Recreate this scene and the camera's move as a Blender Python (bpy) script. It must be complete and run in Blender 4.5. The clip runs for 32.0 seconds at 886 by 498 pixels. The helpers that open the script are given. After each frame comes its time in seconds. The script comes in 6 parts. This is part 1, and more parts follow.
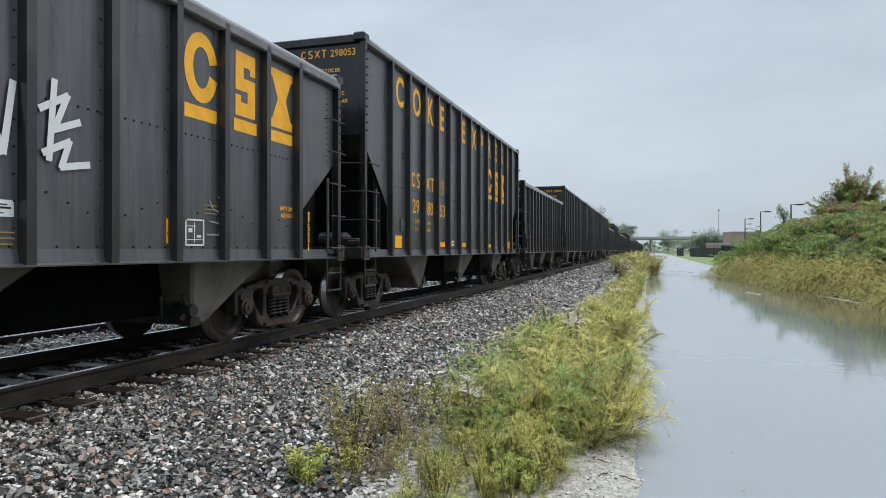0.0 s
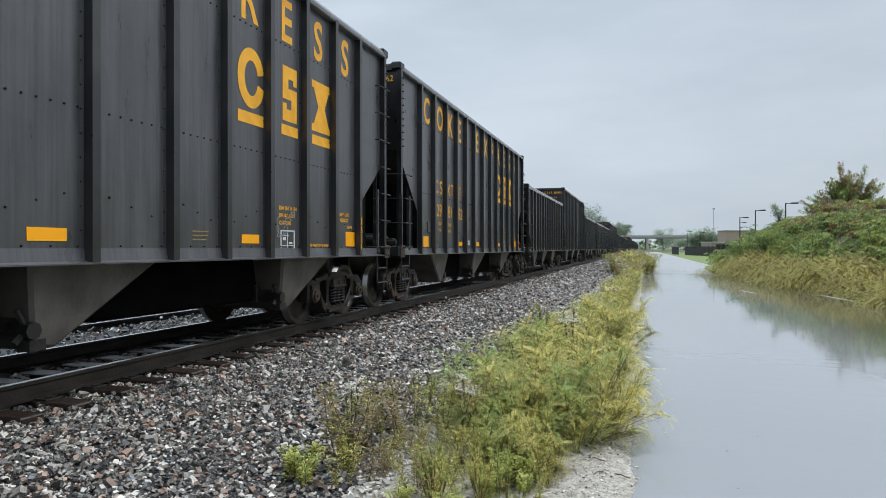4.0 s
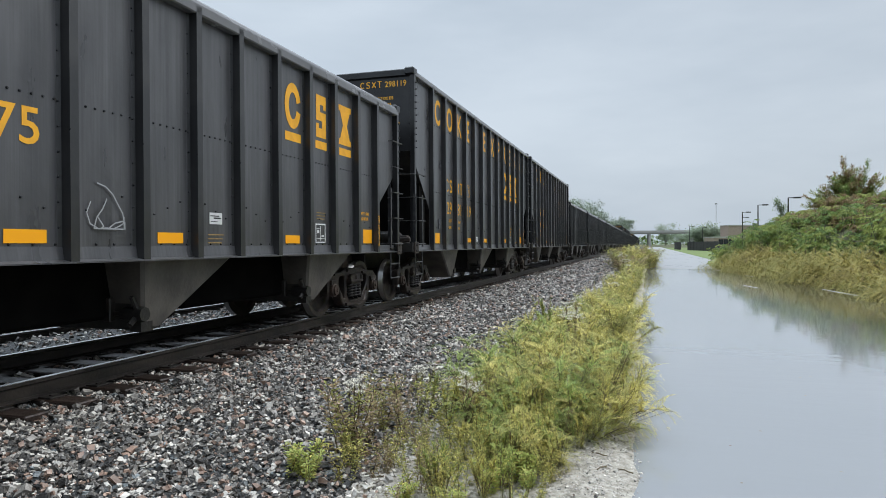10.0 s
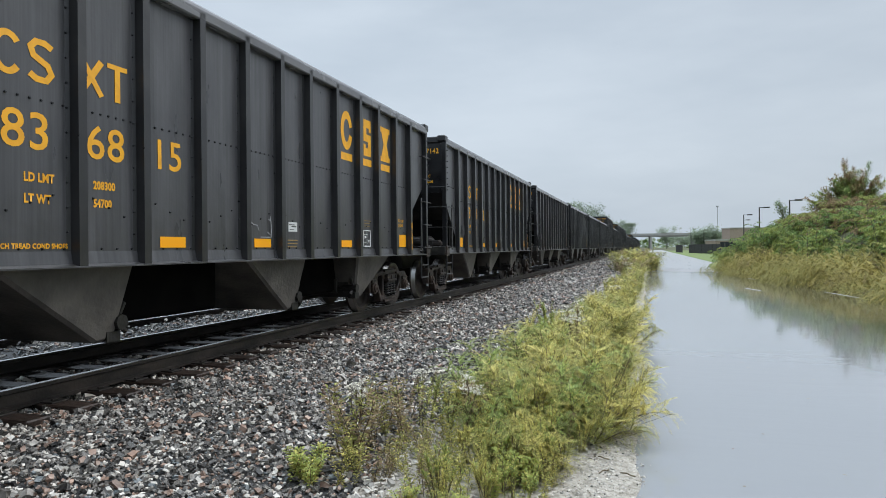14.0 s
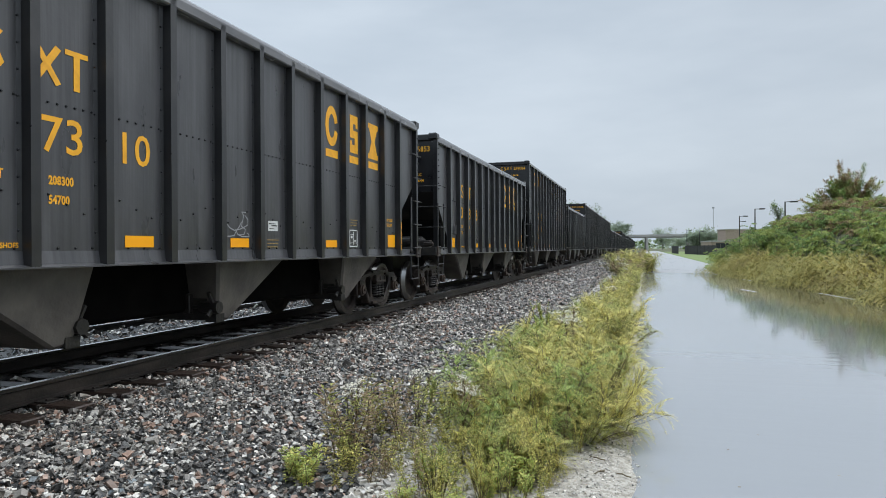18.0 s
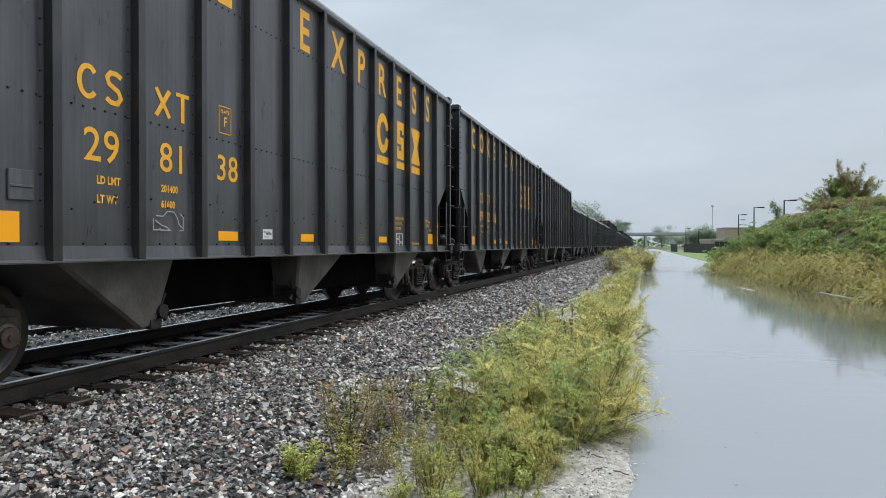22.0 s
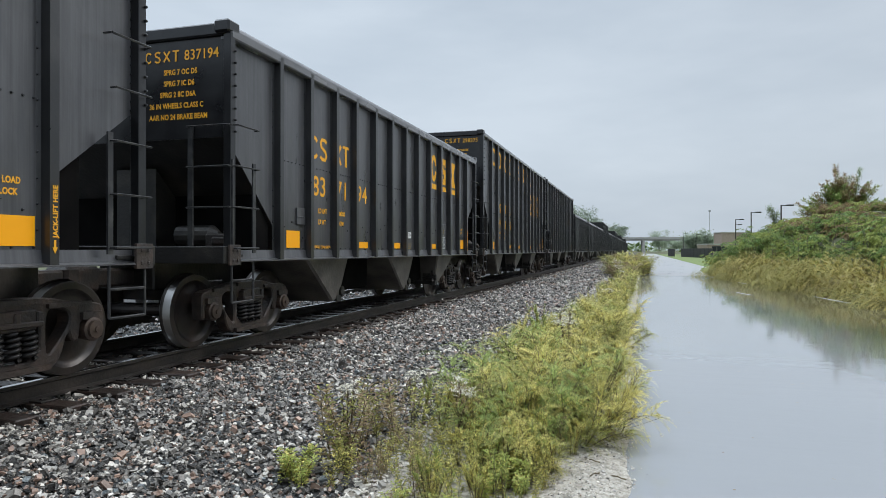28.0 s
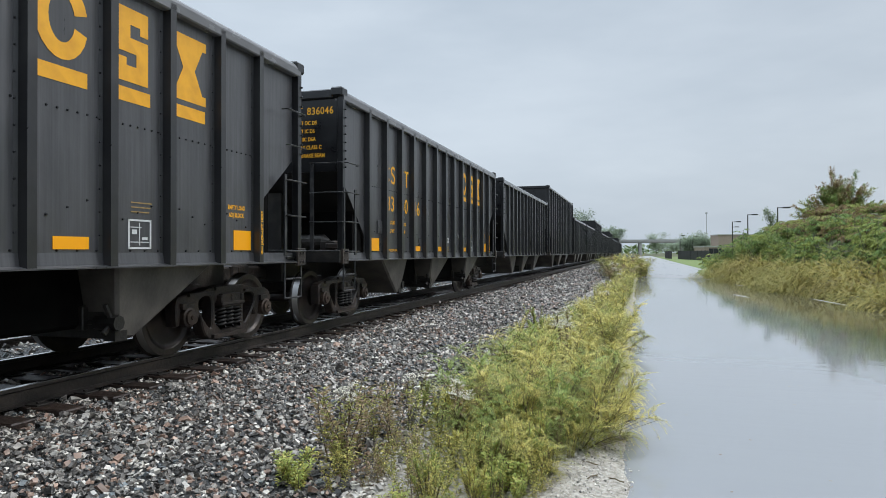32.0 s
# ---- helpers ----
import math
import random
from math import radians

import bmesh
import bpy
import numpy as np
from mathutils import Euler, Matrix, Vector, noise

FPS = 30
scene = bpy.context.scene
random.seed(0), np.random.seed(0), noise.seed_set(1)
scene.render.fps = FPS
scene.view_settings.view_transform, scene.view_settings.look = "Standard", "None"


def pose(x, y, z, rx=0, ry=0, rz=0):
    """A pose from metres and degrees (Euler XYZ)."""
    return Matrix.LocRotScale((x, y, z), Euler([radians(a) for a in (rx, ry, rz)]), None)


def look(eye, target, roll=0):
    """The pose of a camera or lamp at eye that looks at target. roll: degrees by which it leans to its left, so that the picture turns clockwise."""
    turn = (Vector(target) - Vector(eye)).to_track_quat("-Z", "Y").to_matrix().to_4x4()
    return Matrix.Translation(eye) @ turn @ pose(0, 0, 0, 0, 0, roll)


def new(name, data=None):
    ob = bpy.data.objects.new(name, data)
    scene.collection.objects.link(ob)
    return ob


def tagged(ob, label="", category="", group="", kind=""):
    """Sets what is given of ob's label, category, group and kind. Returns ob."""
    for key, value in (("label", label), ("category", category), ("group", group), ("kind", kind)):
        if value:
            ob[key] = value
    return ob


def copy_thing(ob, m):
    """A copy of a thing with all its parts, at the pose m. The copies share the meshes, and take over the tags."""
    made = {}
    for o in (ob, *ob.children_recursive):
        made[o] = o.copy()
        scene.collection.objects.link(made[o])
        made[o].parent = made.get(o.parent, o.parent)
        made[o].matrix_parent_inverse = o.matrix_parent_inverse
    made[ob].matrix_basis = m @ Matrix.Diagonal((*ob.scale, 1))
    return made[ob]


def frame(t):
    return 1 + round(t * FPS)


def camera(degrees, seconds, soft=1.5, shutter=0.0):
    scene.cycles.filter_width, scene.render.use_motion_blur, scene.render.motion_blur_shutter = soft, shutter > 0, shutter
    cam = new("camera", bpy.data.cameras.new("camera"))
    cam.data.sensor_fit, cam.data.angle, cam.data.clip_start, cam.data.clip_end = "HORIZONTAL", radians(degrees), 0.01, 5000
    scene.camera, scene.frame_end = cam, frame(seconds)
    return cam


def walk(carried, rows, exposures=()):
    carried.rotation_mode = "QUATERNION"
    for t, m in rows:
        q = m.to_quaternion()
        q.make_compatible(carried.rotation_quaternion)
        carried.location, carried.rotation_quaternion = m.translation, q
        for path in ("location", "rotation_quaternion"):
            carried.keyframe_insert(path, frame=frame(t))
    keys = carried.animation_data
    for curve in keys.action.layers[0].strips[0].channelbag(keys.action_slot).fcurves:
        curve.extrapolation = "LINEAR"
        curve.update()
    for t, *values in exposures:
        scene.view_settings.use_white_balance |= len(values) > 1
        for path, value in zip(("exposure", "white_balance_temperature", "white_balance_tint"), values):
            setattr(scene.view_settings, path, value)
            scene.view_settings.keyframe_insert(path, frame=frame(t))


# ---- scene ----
EYE = (0.0, 0.0, 1.22)
# seconds, heading left of the track, tilt up, lean to the left, in degrees
PATH = [
    (0.0, 17.181, 0.034, 0.045),
    (0.5, 17.158, 0.012, 0.047),
    (1.0, 17.138, -0.039, 0.048),
    (1.5, 17.128, -0.093, 0.053),
    (2.0, 17.102, -0.121, 0.070),
    (2.5, 17.038, -0.117, 0.098),
    (3.0, 16.948, -0.086, 0.101),
    (3.5, 16.850, -0.029, 0.031),
    (5.5, 16.824, -0.425, -0.128),
    (6.0, 16.937, -0.510, -0.111),
    (6.5, 17.023, -0.547, -0.126),
    (7.0, 17.068, -0.546, -0.150),
    (7.5, 17.064, -0.513, -0.178),
    (8.0, 17.023, -0.476, -0.212),
    (8.5, 16.981, -0.470, -0.235),
    (9.0, 16.970, -0.473, -0.262),
    (9.5, 16.984, -0.449, -0.290),
    (10.0, 17.001, -0.376, -0.329),
    (10.5, 17.021, -0.240, -0.415),
    (11.0, 17.047, -0.071, -0.525),
    (11.5, 17.073, 0.073, -0.604),
    (12.0, 17.093, 0.155, -0.624),
    (12.5, 17.109, 0.170, -0.597),
    (13.0, 17.121, 0.123, -0.546),
    (13.5, 17.122, 0.031, -0.509),
    (14.0, 17.108, -0.073, -0.495),
    (14.5, 17.083, -0.173, -0.461),
    (16.5, 16.890, -0.204, -0.301),
    (17.0, 16.875, -0.143, -0.320),
    (17.5, 16.845, -0.082, -0.335),
    (18.0, 16.794, -0.035, -0.336),
    (18.5, 16.727, -0.010, -0.316),
    (19.0, 16.656, -0.012, -0.276),
    (19.5, 16.595, -0.060, -0.208),
    (20.0, 16.567, -0.140, -0.139),
    (20.5, 16.584, -0.212, -0.106),
    (21.0, 16.629, -0.264, -0.087),
    (21.5, 16.678, -0.295, -0.061),
    (22.0, 16.712, -0.291, -0.053),
    (22.5, 16.720, -0.258, -0.076),
    (23.0, 16.701, -0.230, -0.103),
    (23.5, 16.666, -0.225, -0.114),
    (24.0, 16.623, -0.246, -0.120),
    (24.5, 16.567, -0.281, -0.110),
    (25.0, 16.507, -0.308, -0.070),
    (25.5, 16.451, -0.331, 0.001),
    (27.5, 16.511, -0.017, 0.038),
    (28.0, 16.511, 0.084, 0.015),
    (28.5, 16.493, 0.150, 0.023),
    (29.0, 16.451, 0.182, 0.027),
    (29.5, 16.396, 0.205, 0.020),
    (30.0, 16.343, 0.230, 0.019),
    (30.5, 16.303, 0.268, 0.003),
    (31.0, 16.282, 0.307, -0.017),
    (31.5, 16.277, 0.318, -0.027),
    (32.0, 16.276, 0.304, -0.043),
]
cam = camera(67.43, 32.0, soft=0.8, shutter=0.0)
walk(cam, [(t, pose(*EYE, 90 + tilt, 0, head) @ pose(0, 0, 0, 0, 0, lean)) for t, head, tilt, lean in PATH])

# ---------------------------------------------------------------- world, light
world = bpy.data.worlds.new("sky")
scene.world = world
world.use_nodes = True
wn, wl = world.node_tree.nodes, world.node_tree.links
wn.clear()
w_out = wn.new("ShaderNodeOutputWorld")
w_bg = wn.new("ShaderNodeBackground")
w_sky = wn.new("ShaderNodeTexSky")
w_sky.sky_type, w_sky.sun_disc = "NISHITA", False
w_sky.sun_elevation, w_sky.sun_rotation = radians(45), radians(50)
w_sky.air_density, w_sky.dust_density, w_sky.ozone_density = 1.0, 4.0, 1.0
w_co = wn.new("ShaderNodeTexCoord")
w_map = wn.new("ShaderNodeMapping")
w_map.inputs["Scale"].default_value = (1.0, 1.0, 3.4)
w_noise = wn.new("ShaderNodeTexNoise")
w_noise.inputs["Scale"].default_value = 1.7
w_noise.inputs["Detail"].default_value = 5.0
w_noise.inputs["Roughness"].default_value = 0.56
w_ramp = wn.new("ShaderNodeValToRGB")
w_ramp.color_ramp.elements[0].position, w_ramp.color_ramp.elements[1].position = 0.3, 0.72
w_ramp.color_ramp.elements[0].color = (5.0, 5.9, 6.9, 1)
w_ramp.color_ramp.elements[1].color = (6.75, 7.65, 8.6, 1)
w_mix = wn.new("ShaderNodeMix")
w_mix.data_type = "RGBA"
w_mix.inputs[0].default_value = 0.9
wl.new(w_co.outputs["Generated"], w_map.inputs["Vector"])
wl.new(w_map.outputs["Vector"], w_noise.inputs["Vector"])
wl.new(w_noise.outputs["Fac"], w_ramp.inputs["Fac"])
wl.new(w_sky.outputs["Color"], w_mix.inputs[6])
wl.new(w_ramp.outputs["Color"], w_mix.inputs[7])
# an overcast sky is up to three times brighter overhead than at the horizon
w_sep = wn.new("ShaderNodeSeparateXYZ")
w_up = wn.new("ShaderNodeMapRange")
w_up.inputs["From Min"].default_value, w_up.inputs["From Max"].default_value = 0.36, 0.95
w_up.inputs["To Min"].default_value, w_up.inputs["To Max"].default_value = 1.0, 4.2
w_mul = wn.new("ShaderNodeVectorMath")
w_mul.operation = "SCALE"
wl.new(w_co.outputs["Generated"], w_sep.inputs["Vector"])
wl.new(w_sep.outputs["Z"], w_up.inputs["Value"])
wl.new(w_mix.outputs[2], w_mul.inputs[0])
wl.new(w_up.outputs["Result"], w_mul.inputs["Scale"])
w_side = wn.new("ShaderNodeMapRange")
w_side.inputs["From Min"].default_value, w_side.inputs["From Max"].default_value = -1.0, 1.0
w_side.inputs["To Min"].default_value, w_side.inputs["To Max"].default_value = 1.13, 0.80
w_even = wn.new("ShaderNodeVectorMath")
w_even.operation = "SCALE"
wl.new(w_sep.outputs["X"], w_side.inputs["Value"])
wl.new(w_mul.outputs["Vector"], w_even.inputs[0])
wl.new(w_side.outputs["Result"], w_even.inputs["Scale"])
wl.new(w_even.outputs["Vector"], w_bg.inputs["Color"])
w_bg.inputs["Strength"].default_value = 0.099
wl.new(w_bg.outputs["Background"], w_out.inputs["Surface"])

sun_data = bpy.data.lights.new("sun", "SUN")
sun_data.energy, sun_data.angle, sun_data.color = 1.3, radians(30), (1.0, 0.97, 0.93)
sun = new("sun", sun_data)
sun.matrix_world = look((45, 50, 60), (0, 20, 0))
scene.view_settings.exposure = 0.0

# ---------------------------------------------------------------- materials


def material(name, base, rough=0.6, metal=0.0, second=None, scale=4.0, mix=(0.35, 0.7), bump=0.0, bump_scale=60.0,
             coat=0.0, per_island=0.0, per_object=0.0, rough_var=0.0, streak=None, spec=0.5, detail=6.0):
    m = bpy.data.materials.new(name)
    m.use_nodes = True
    n, l = m.node_tree.nodes, m.node_tree.links
    b = n["Principled BSDF"]
    b.inputs["Roughness"].default_value, b.inputs["Metallic"].default_value = rough, metal
    b.inputs["Specular IOR Level"].default_value = spec
    if coat:
        b.inputs["Coat Weight"].default_value, b.inputs["Coat Roughness"].default_value = coat, 0.12
    co = n.new("ShaderNodeTexCoord")
    mp = n.new("ShaderNodeMapping")
    l.new(co.outputs["Object"], mp.inputs["Vector"])
    if streak:
        mp.inputs["Scale"].default_value = streak
    col = None
    if second:
        nz = n.new("ShaderNodeTexNoise")
        nz.inputs["Scale"].default_value, nz.inputs["Detail"].default_value = scale, detail
        l.new(mp.outputs["Vector"], nz.inputs["Vector"])
        rp = n.new("ShaderNodeValToRGB")
        rp.color_ramp.elements[0].position, rp.color_ramp.elements[1].position = mix
        rp.color_ramp.elements[0].color, rp.color_ramp.elements[1].color = (*base, 1), (*second, 1)
        l.new(nz.outputs["Fac"], rp.inputs["Fac"])
        col = rp.outputs["Color"]
        if rough_var:
            mr = n.new("ShaderNodeMapRange")
            mr.inputs["To Min"].default_value, mr.inputs["To Max"].default_value = rough - rough_var, rough + rough_var
            l.new(nz.outputs["Fac"], mr.inputs["Value"])
            l.new(mr.outputs["Result"], b.inputs["Roughness"])
    rnd = None
    if per_island:
        rnd, amount = n.new("ShaderNodeNewGeometry").outputs["Random Per Island"], per_island
    elif per_object:
        rnd, amount = n.new("ShaderNodeObjectInfo").outputs["Random"], per_object
    if rnd is not None:
        hv = n.new("ShaderNodeHueSaturation")
        mr = n.new("ShaderNodeMapRange")
        mr.inputs["To Min"].default_value, mr.inputs["To Max"].default_value = 1 - amount, 1 + amount
        l.new(rnd, mr.inputs["Value"])
        l.new(mr.outputs["Result"], hv.inputs["Value"])
        if col is not None:
            l.new(col, hv.inputs["Color"])
        else:
            hv.inputs["Color"].default_value = (*base, 1)
        col = hv.outputs["Color"]
    if col is not None:
        l.new(col, b.inputs["Base Color"])
    else:
        b.inputs["Base Color"].default_value = (*base, 1)
    if bump:
        n2 = n.new("ShaderNodeTexNoise")
        n2.inputs["Scale"].default_value, n2.inputs["Detail"].default_value = bump_scale, 4.0
        l.new(co.outputs["Object"], n2.inputs["Vector"])
        bp = n.new("ShaderNodeBump")
        bp.inputs["Strength"].default_value, bp.inputs["Distance"].default_value = bump, 0.02
        l.new(n2.outputs["Fac"], bp.inputs["Height"])
        l.new(bp.outputs["Normal"], b.inputs["Normal"])
    return m


PAINT = material("dark_grey_paint", (0.041, 0.041, 0.044), 0.315, 0, (0.077, 0.076, 0.081), 2.2, (0.3, 0.8), 0.2, 5, rough_var=0.12, streak=(1, 2.0, 0.5), per_object=0.12, spec=0.75)


def streaked(m, low, high, scale=(1, 9, 0.22)):
    """Fine upright rain streaks and dust, over the paint's own tone."""
    n, l = m.node_tree.nodes, m.node_tree.links
    b = n["Principled BSDF"]
    src = b.inputs["Base Color"].links[0].from_socket
    co, mp, nz, mr, mul = (n.new("ShaderNode" + k) for k in ("TexCoord", "Mapping", "TexNoise", "MapRange", "VectorMath"))
    mp.inputs["Scale"].default_value = scale
    nz.inputs["Scale"].default_value, nz.inputs["Detail"].default_value, nz.inputs["Roughness"].default_value = 2.4, 8.0, 0.65
    mr.inputs["From Min"].default_value, mr.inputs["From Max"].default_value = 0.32, 0.68
    mr.inputs["To Min"].default_value, mr.inputs["To Max"].default_value = low, high
    mul.operation = "SCALE"
    l.new(co.outputs["Object"], mp.inputs["Vector"])
    l.new(mp.outputs["Vector"], nz.inputs["Vector"])
    l.new(nz.outputs["Fac"], mr.inputs["Value"])
    l.new(src, mul.inputs[0])
    l.new(mr.outputs["Result"], mul.inputs["Scale"])
    l.new(mul.outputs["Vector"], b.inputs["Base Color"])


streaked(PAINT, 0.72, 1.36)
# base grey raised to carry the sky's sheen on the wet top rail
CHORD = material("wet_skylit_top_rail", (0.10, 0.10, 0.105), 0.26, 0, (0.18, 0.18, 0.185), 3, (0.3, 0.8), 0.1, 9, rough_var=0.08, streak=(1, 0.4, 1))
STAKE = material("black_stake_paint", (0.012, 0.012, 0.013), 0.32, 0, (0.03, 0.029, 0.029), 3, (0.4, 0.8), 0.15, 8, rough_var=0.1, spec=0.7)
BLACK = material("black_paint", (0.008, 0.008, 0.009), 0.3, 0, (0.02, 0.02, 0.021), 3, (0.4, 0.75), 0.1, 12, rough_var=0.1)
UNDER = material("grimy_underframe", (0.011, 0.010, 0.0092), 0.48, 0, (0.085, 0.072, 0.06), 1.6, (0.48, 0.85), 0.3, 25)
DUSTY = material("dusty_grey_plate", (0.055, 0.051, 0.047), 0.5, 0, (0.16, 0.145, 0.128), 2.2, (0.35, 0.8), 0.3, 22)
# near-black that paints in the shade beneath and inside the car ends
SHADE_BLACK = material("shade_black_steel", (0.0035, 0.0034, 0.0035), 0.9, 0, (0.008, 0.0075, 0.007), 3, spec=0.05)
LADDER = material("worn_black_steel", (0.03, 0.03, 0.032), 0.4, 0.2, (0.09, 0.088, 0.085), 7, (0.45, 0.8))
TRUCK = material("rusty_cast_steel", (0.028, 0.023, 0.021), 0.5, 0.1, (0.075, 0.05, 0.038), 5, (0.42, 0.78), 0.4, 30, per_object=0.35)
COIL = material("dark_spring_steel", (0.022, 0.021, 0.021), 0.36, 0.3, (0.06, 0.05, 0.045), 9, (0.45, 0.8))
WHEEL = material("worn_wheel_steel", (0.03, 0.025, 0.023), 0.36, 0.3, (0.062, 0.043, 0.036), 5, (0.45, 0.8), 0.15, 20)
TREAD = material("bright_wheel_tread", (0.30, 0.295, 0.29), 0.33, 1.0)
CAP = material("brown_bearing_cap", (0.042, 0.030, 0.025), 0.5, 0.2, (0.09, 0.06, 0.045), 9, per_object=0.3)
YELLOW = material("yellow_paint", (0.84, 0.405, 0.016), 0.5, 0, (0.70, 0.32, 0.014), 7, (0.4, 0.75))
REFLECT = material("yellow_reflector", (0.95, 0.40, 0.004), 0.35)
WHITE = material("white_stencil", (0.62, 0.63, 0.62), 0.55)
CHALK = material("grey_chalk", (0.30, 0.31, 0.32), 0.8)
RAIL = material("rusty_rail", (0.024, 0.021, 0.019), 0.42, 0.3, (0.07, 0.055, 0.047), 8, (0.4, 0.8), 0.25, 30, streak=(1, 0.3, 1))
RAILTOP = material("polished_rail_head", (0.5, 0.5, 0.51), 0.22, 1.0)
TIE = material("wet_brown_sleeper", (0.018, 0.013, 0.0105), 0.40, 0, (0.055, 0.035, 0.027), 6, (0.35, 0.75), 0.5, 30, streak=(0.4, 3, 1), per_object=0.25)
STONE = material("wet_ballast_stone", (0.052, 0.047, 0.042), 0.36, 0, (0.225, 0.205, 0.18), 8, (0.36, 0.72), 0.35, 90, per_island=0.95)
STONE_RED = material("brown_ballast_stone", (0.20, 0.125, 0.09), 0.42, 0, (0.37, 0.26, 0.20), 7, per_island=0.5)
STONE_ONE = material("loose_stone", (0.08, 0.076, 0.07), 0.4, 0, (0.30, 0.285, 0.26), 8, (0.38, 0.8), 0.35, 80, per_object=0.75)
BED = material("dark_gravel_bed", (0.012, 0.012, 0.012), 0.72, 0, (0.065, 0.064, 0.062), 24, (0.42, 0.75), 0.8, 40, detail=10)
SOIL = material("sandy_gravel_soil", (0.20, 0.175, 0.135), 0.6, 0, (0.50, 0.46, 0.40), 22, (0.3, 0.7), 0.8, 70, detail=10)
GRASS_G = material("mown_grass_ground", (0.095, 0.14, 0.028), 0.8, 0, (0.15, 0.20, 0.045), 2, (0.35, 0.7), 0.5, 20)
SCRUB_G = material("scrub_ground", (0.05, 0.06, 0.02), 0.85, 0, (0.10, 0.10, 0.04), 0.7, (0.35, 0.7), 0.5, 6)
ASPHALT = material("wet_asphalt", (0.20, 0.20, 0.205), 0.34, 0, (0.33, 0.33, 0.33), 0.9, (0.35, 0.7), 0.1, 90, rough_var=0.2)


def mesh_of(bm, name, mats):
    me = bpy.data.meshes.new(name)
    bm.to_mesh(me)
    bm.free()
    for m in mats if isinstance(mats, (list, tuple)) else [mats]:
        me.materials.append(m)
    return me


def part(name, bm, mat, parent, label="", at=None):
    """One mesh object under a thing or part; bm may be a bmesh or a ready mesh."""
    me = bm if isinstance(bm, bpy.types.Mesh) else mesh_of(bm, name, mat)
    ob = new(name, me)
    ob.parent = parent
    if at is not None:
        ob.matrix_basis = at if isinstance(at, Matrix) else Matrix.Translation(at)
    if label:
        tagged(ob, label)
    return ob


def boxes(*spans, bevel=0.0):
    """A bmesh of boxes, each (x0, x1, y0, y1, z0, z1)."""
    bm = bmesh.new()
    for x0, x1, y0, y1, z0, z1 in spans:
        m = Matrix.Translation(((x0 + x1) / 2, (y0 + y1) / 2, (z0 + z1) / 2)) @ Matrix.Diagonal((abs(x1 - x0), abs(y1 - y0), abs(z1 - z0), 1))
        bmesh.ops.create_cube(bm, size=1, matrix=m)
    if bevel:
        bmesh.ops.bevel(bm, geom=bm.edges[:], offset=bevel, segments=1, affect="EDGES", profile=0.5)
    return bm


def prism(points, axis, a, b, bm=None):
    """Extrude a closed outline (two coordinates each) along an axis from a to b."""
    bm = bm or bmesh.new()

    def put(p, q, s):
        return {"x": (s, p, q), "y": (p, s, q), "z": (p, q, s)}[axis]
    lo = [bm.verts.new(put(p, q, a)) for p, q in points]
    hi = [bm.verts.new(put(p, q, b)) for p, q in points]
    n = len(points)
    bm.faces.new(lo[::-1])
    bm.faces.new(hi)
    for i in range(n):
        bm.faces.new((lo[i], lo[(i + 1) % n], hi[(i + 1) % n], hi[i]))
    bmesh.ops.recalc_face_normals(bm, faces=bm.faces[:])
    return bm


def rod(bm, a, b, r, sides=6):
    a, b = Vector(a), Vector(b)
    d = b - a
    q = d.to_track_quat("Z", "Y").to_matrix().to_4x4()
    bmesh.ops.create_cone(bm, segments=sides, radius1=r, radius2=r, depth=d.length, cap_ends=True, matrix=Matrix.Translation((a + b) / 2) @ q)
    return bm


def bent(points, r, sides=6):
    bm = bmesh.new()
    for a, b in zip(points, points[1:]):
        rod(bm, a, b, r, sides)
    return bm


def turned(outline, axis="x", seg=32):
    """A body turned round an axis: outline of (along, radius)."""
    bm = bmesh.new()
    rings = []
    for s, r in outline:
        ring = []
        for i in range(seg):
            a = 2 * math.pi * i / seg
            c, d = r * math.cos(a), r * math.sin(a)
            ring.append(bm.verts.new({"x": (s, c, d), "y": (c, s, d), "z": (c, d, s)}[axis]))
        rings.append(ring)
    for p, q in zip(rings, rings[1:]):
        for i in range(seg):
            bm.faces.new((p[i], p[(i + 1) % seg], q[(i + 1) % seg], q[i]))
    bm.faces.new(rings[0][::-1])
    bm.faces.new(rings[-1])
    bmesh.ops.recalc_face_normals(bm, faces=bm.faces[:])
    return bm


LETTERS = {}


def lettering(text, height, mat, squeeze=1.0, bold=0.0):
    """A thin mesh of the words, upright in the plane x = 0, read from +x, starting at y = 0 and running to +y."""
    key = (text, round(height, 3), mat.name, squeeze, bold)
    if key not in LETTERS:
        cu = bpy.data.curves.new("words", "FONT")
        cu.body, cu.size, cu.extrude, cu.resolution_u = text, height / 0.7, 0.0, 3
        cu.space_character = 1.05
        cu.offset = bold
        ob = bpy.data.objects.new("words", cu)
        scene.collection.objects.link(ob)
        me = bpy.data.meshes.new_from_object(ob.evaluated_get(bpy.context.evaluated_depsgraph_get()))
        bpy.data.objects.remove(ob)
        me.transform(Matrix(((0, 0, 1, 0), (squeeze, 0, 0, 0), (0, 1, 0, 0), (0, 0, 0, 1))))
        me.materials.clear()
        me.materials.append(mat)
        LETTERS[key] = me
    return LETTERS[key]

# ---------------------------------------------------------------- the plan
TRACK = -6.163          # middle of the near track, along y; rail heads at z = 0
GAUGE = 0.7525
SECOND = TRACK - 3.9    # middle of the far track
WATER = -0.44
FAR = 2600


def smooth(a, b, v):
    t = min(1.0, max(0.0, (v - a) / (b - a)))
    return t * t * (3 - 2 * t)


def bank_foot(y):
    """Where the bank meets the water, across the track."""
    return 9.0 - 0.105 * min(y, 48.0)


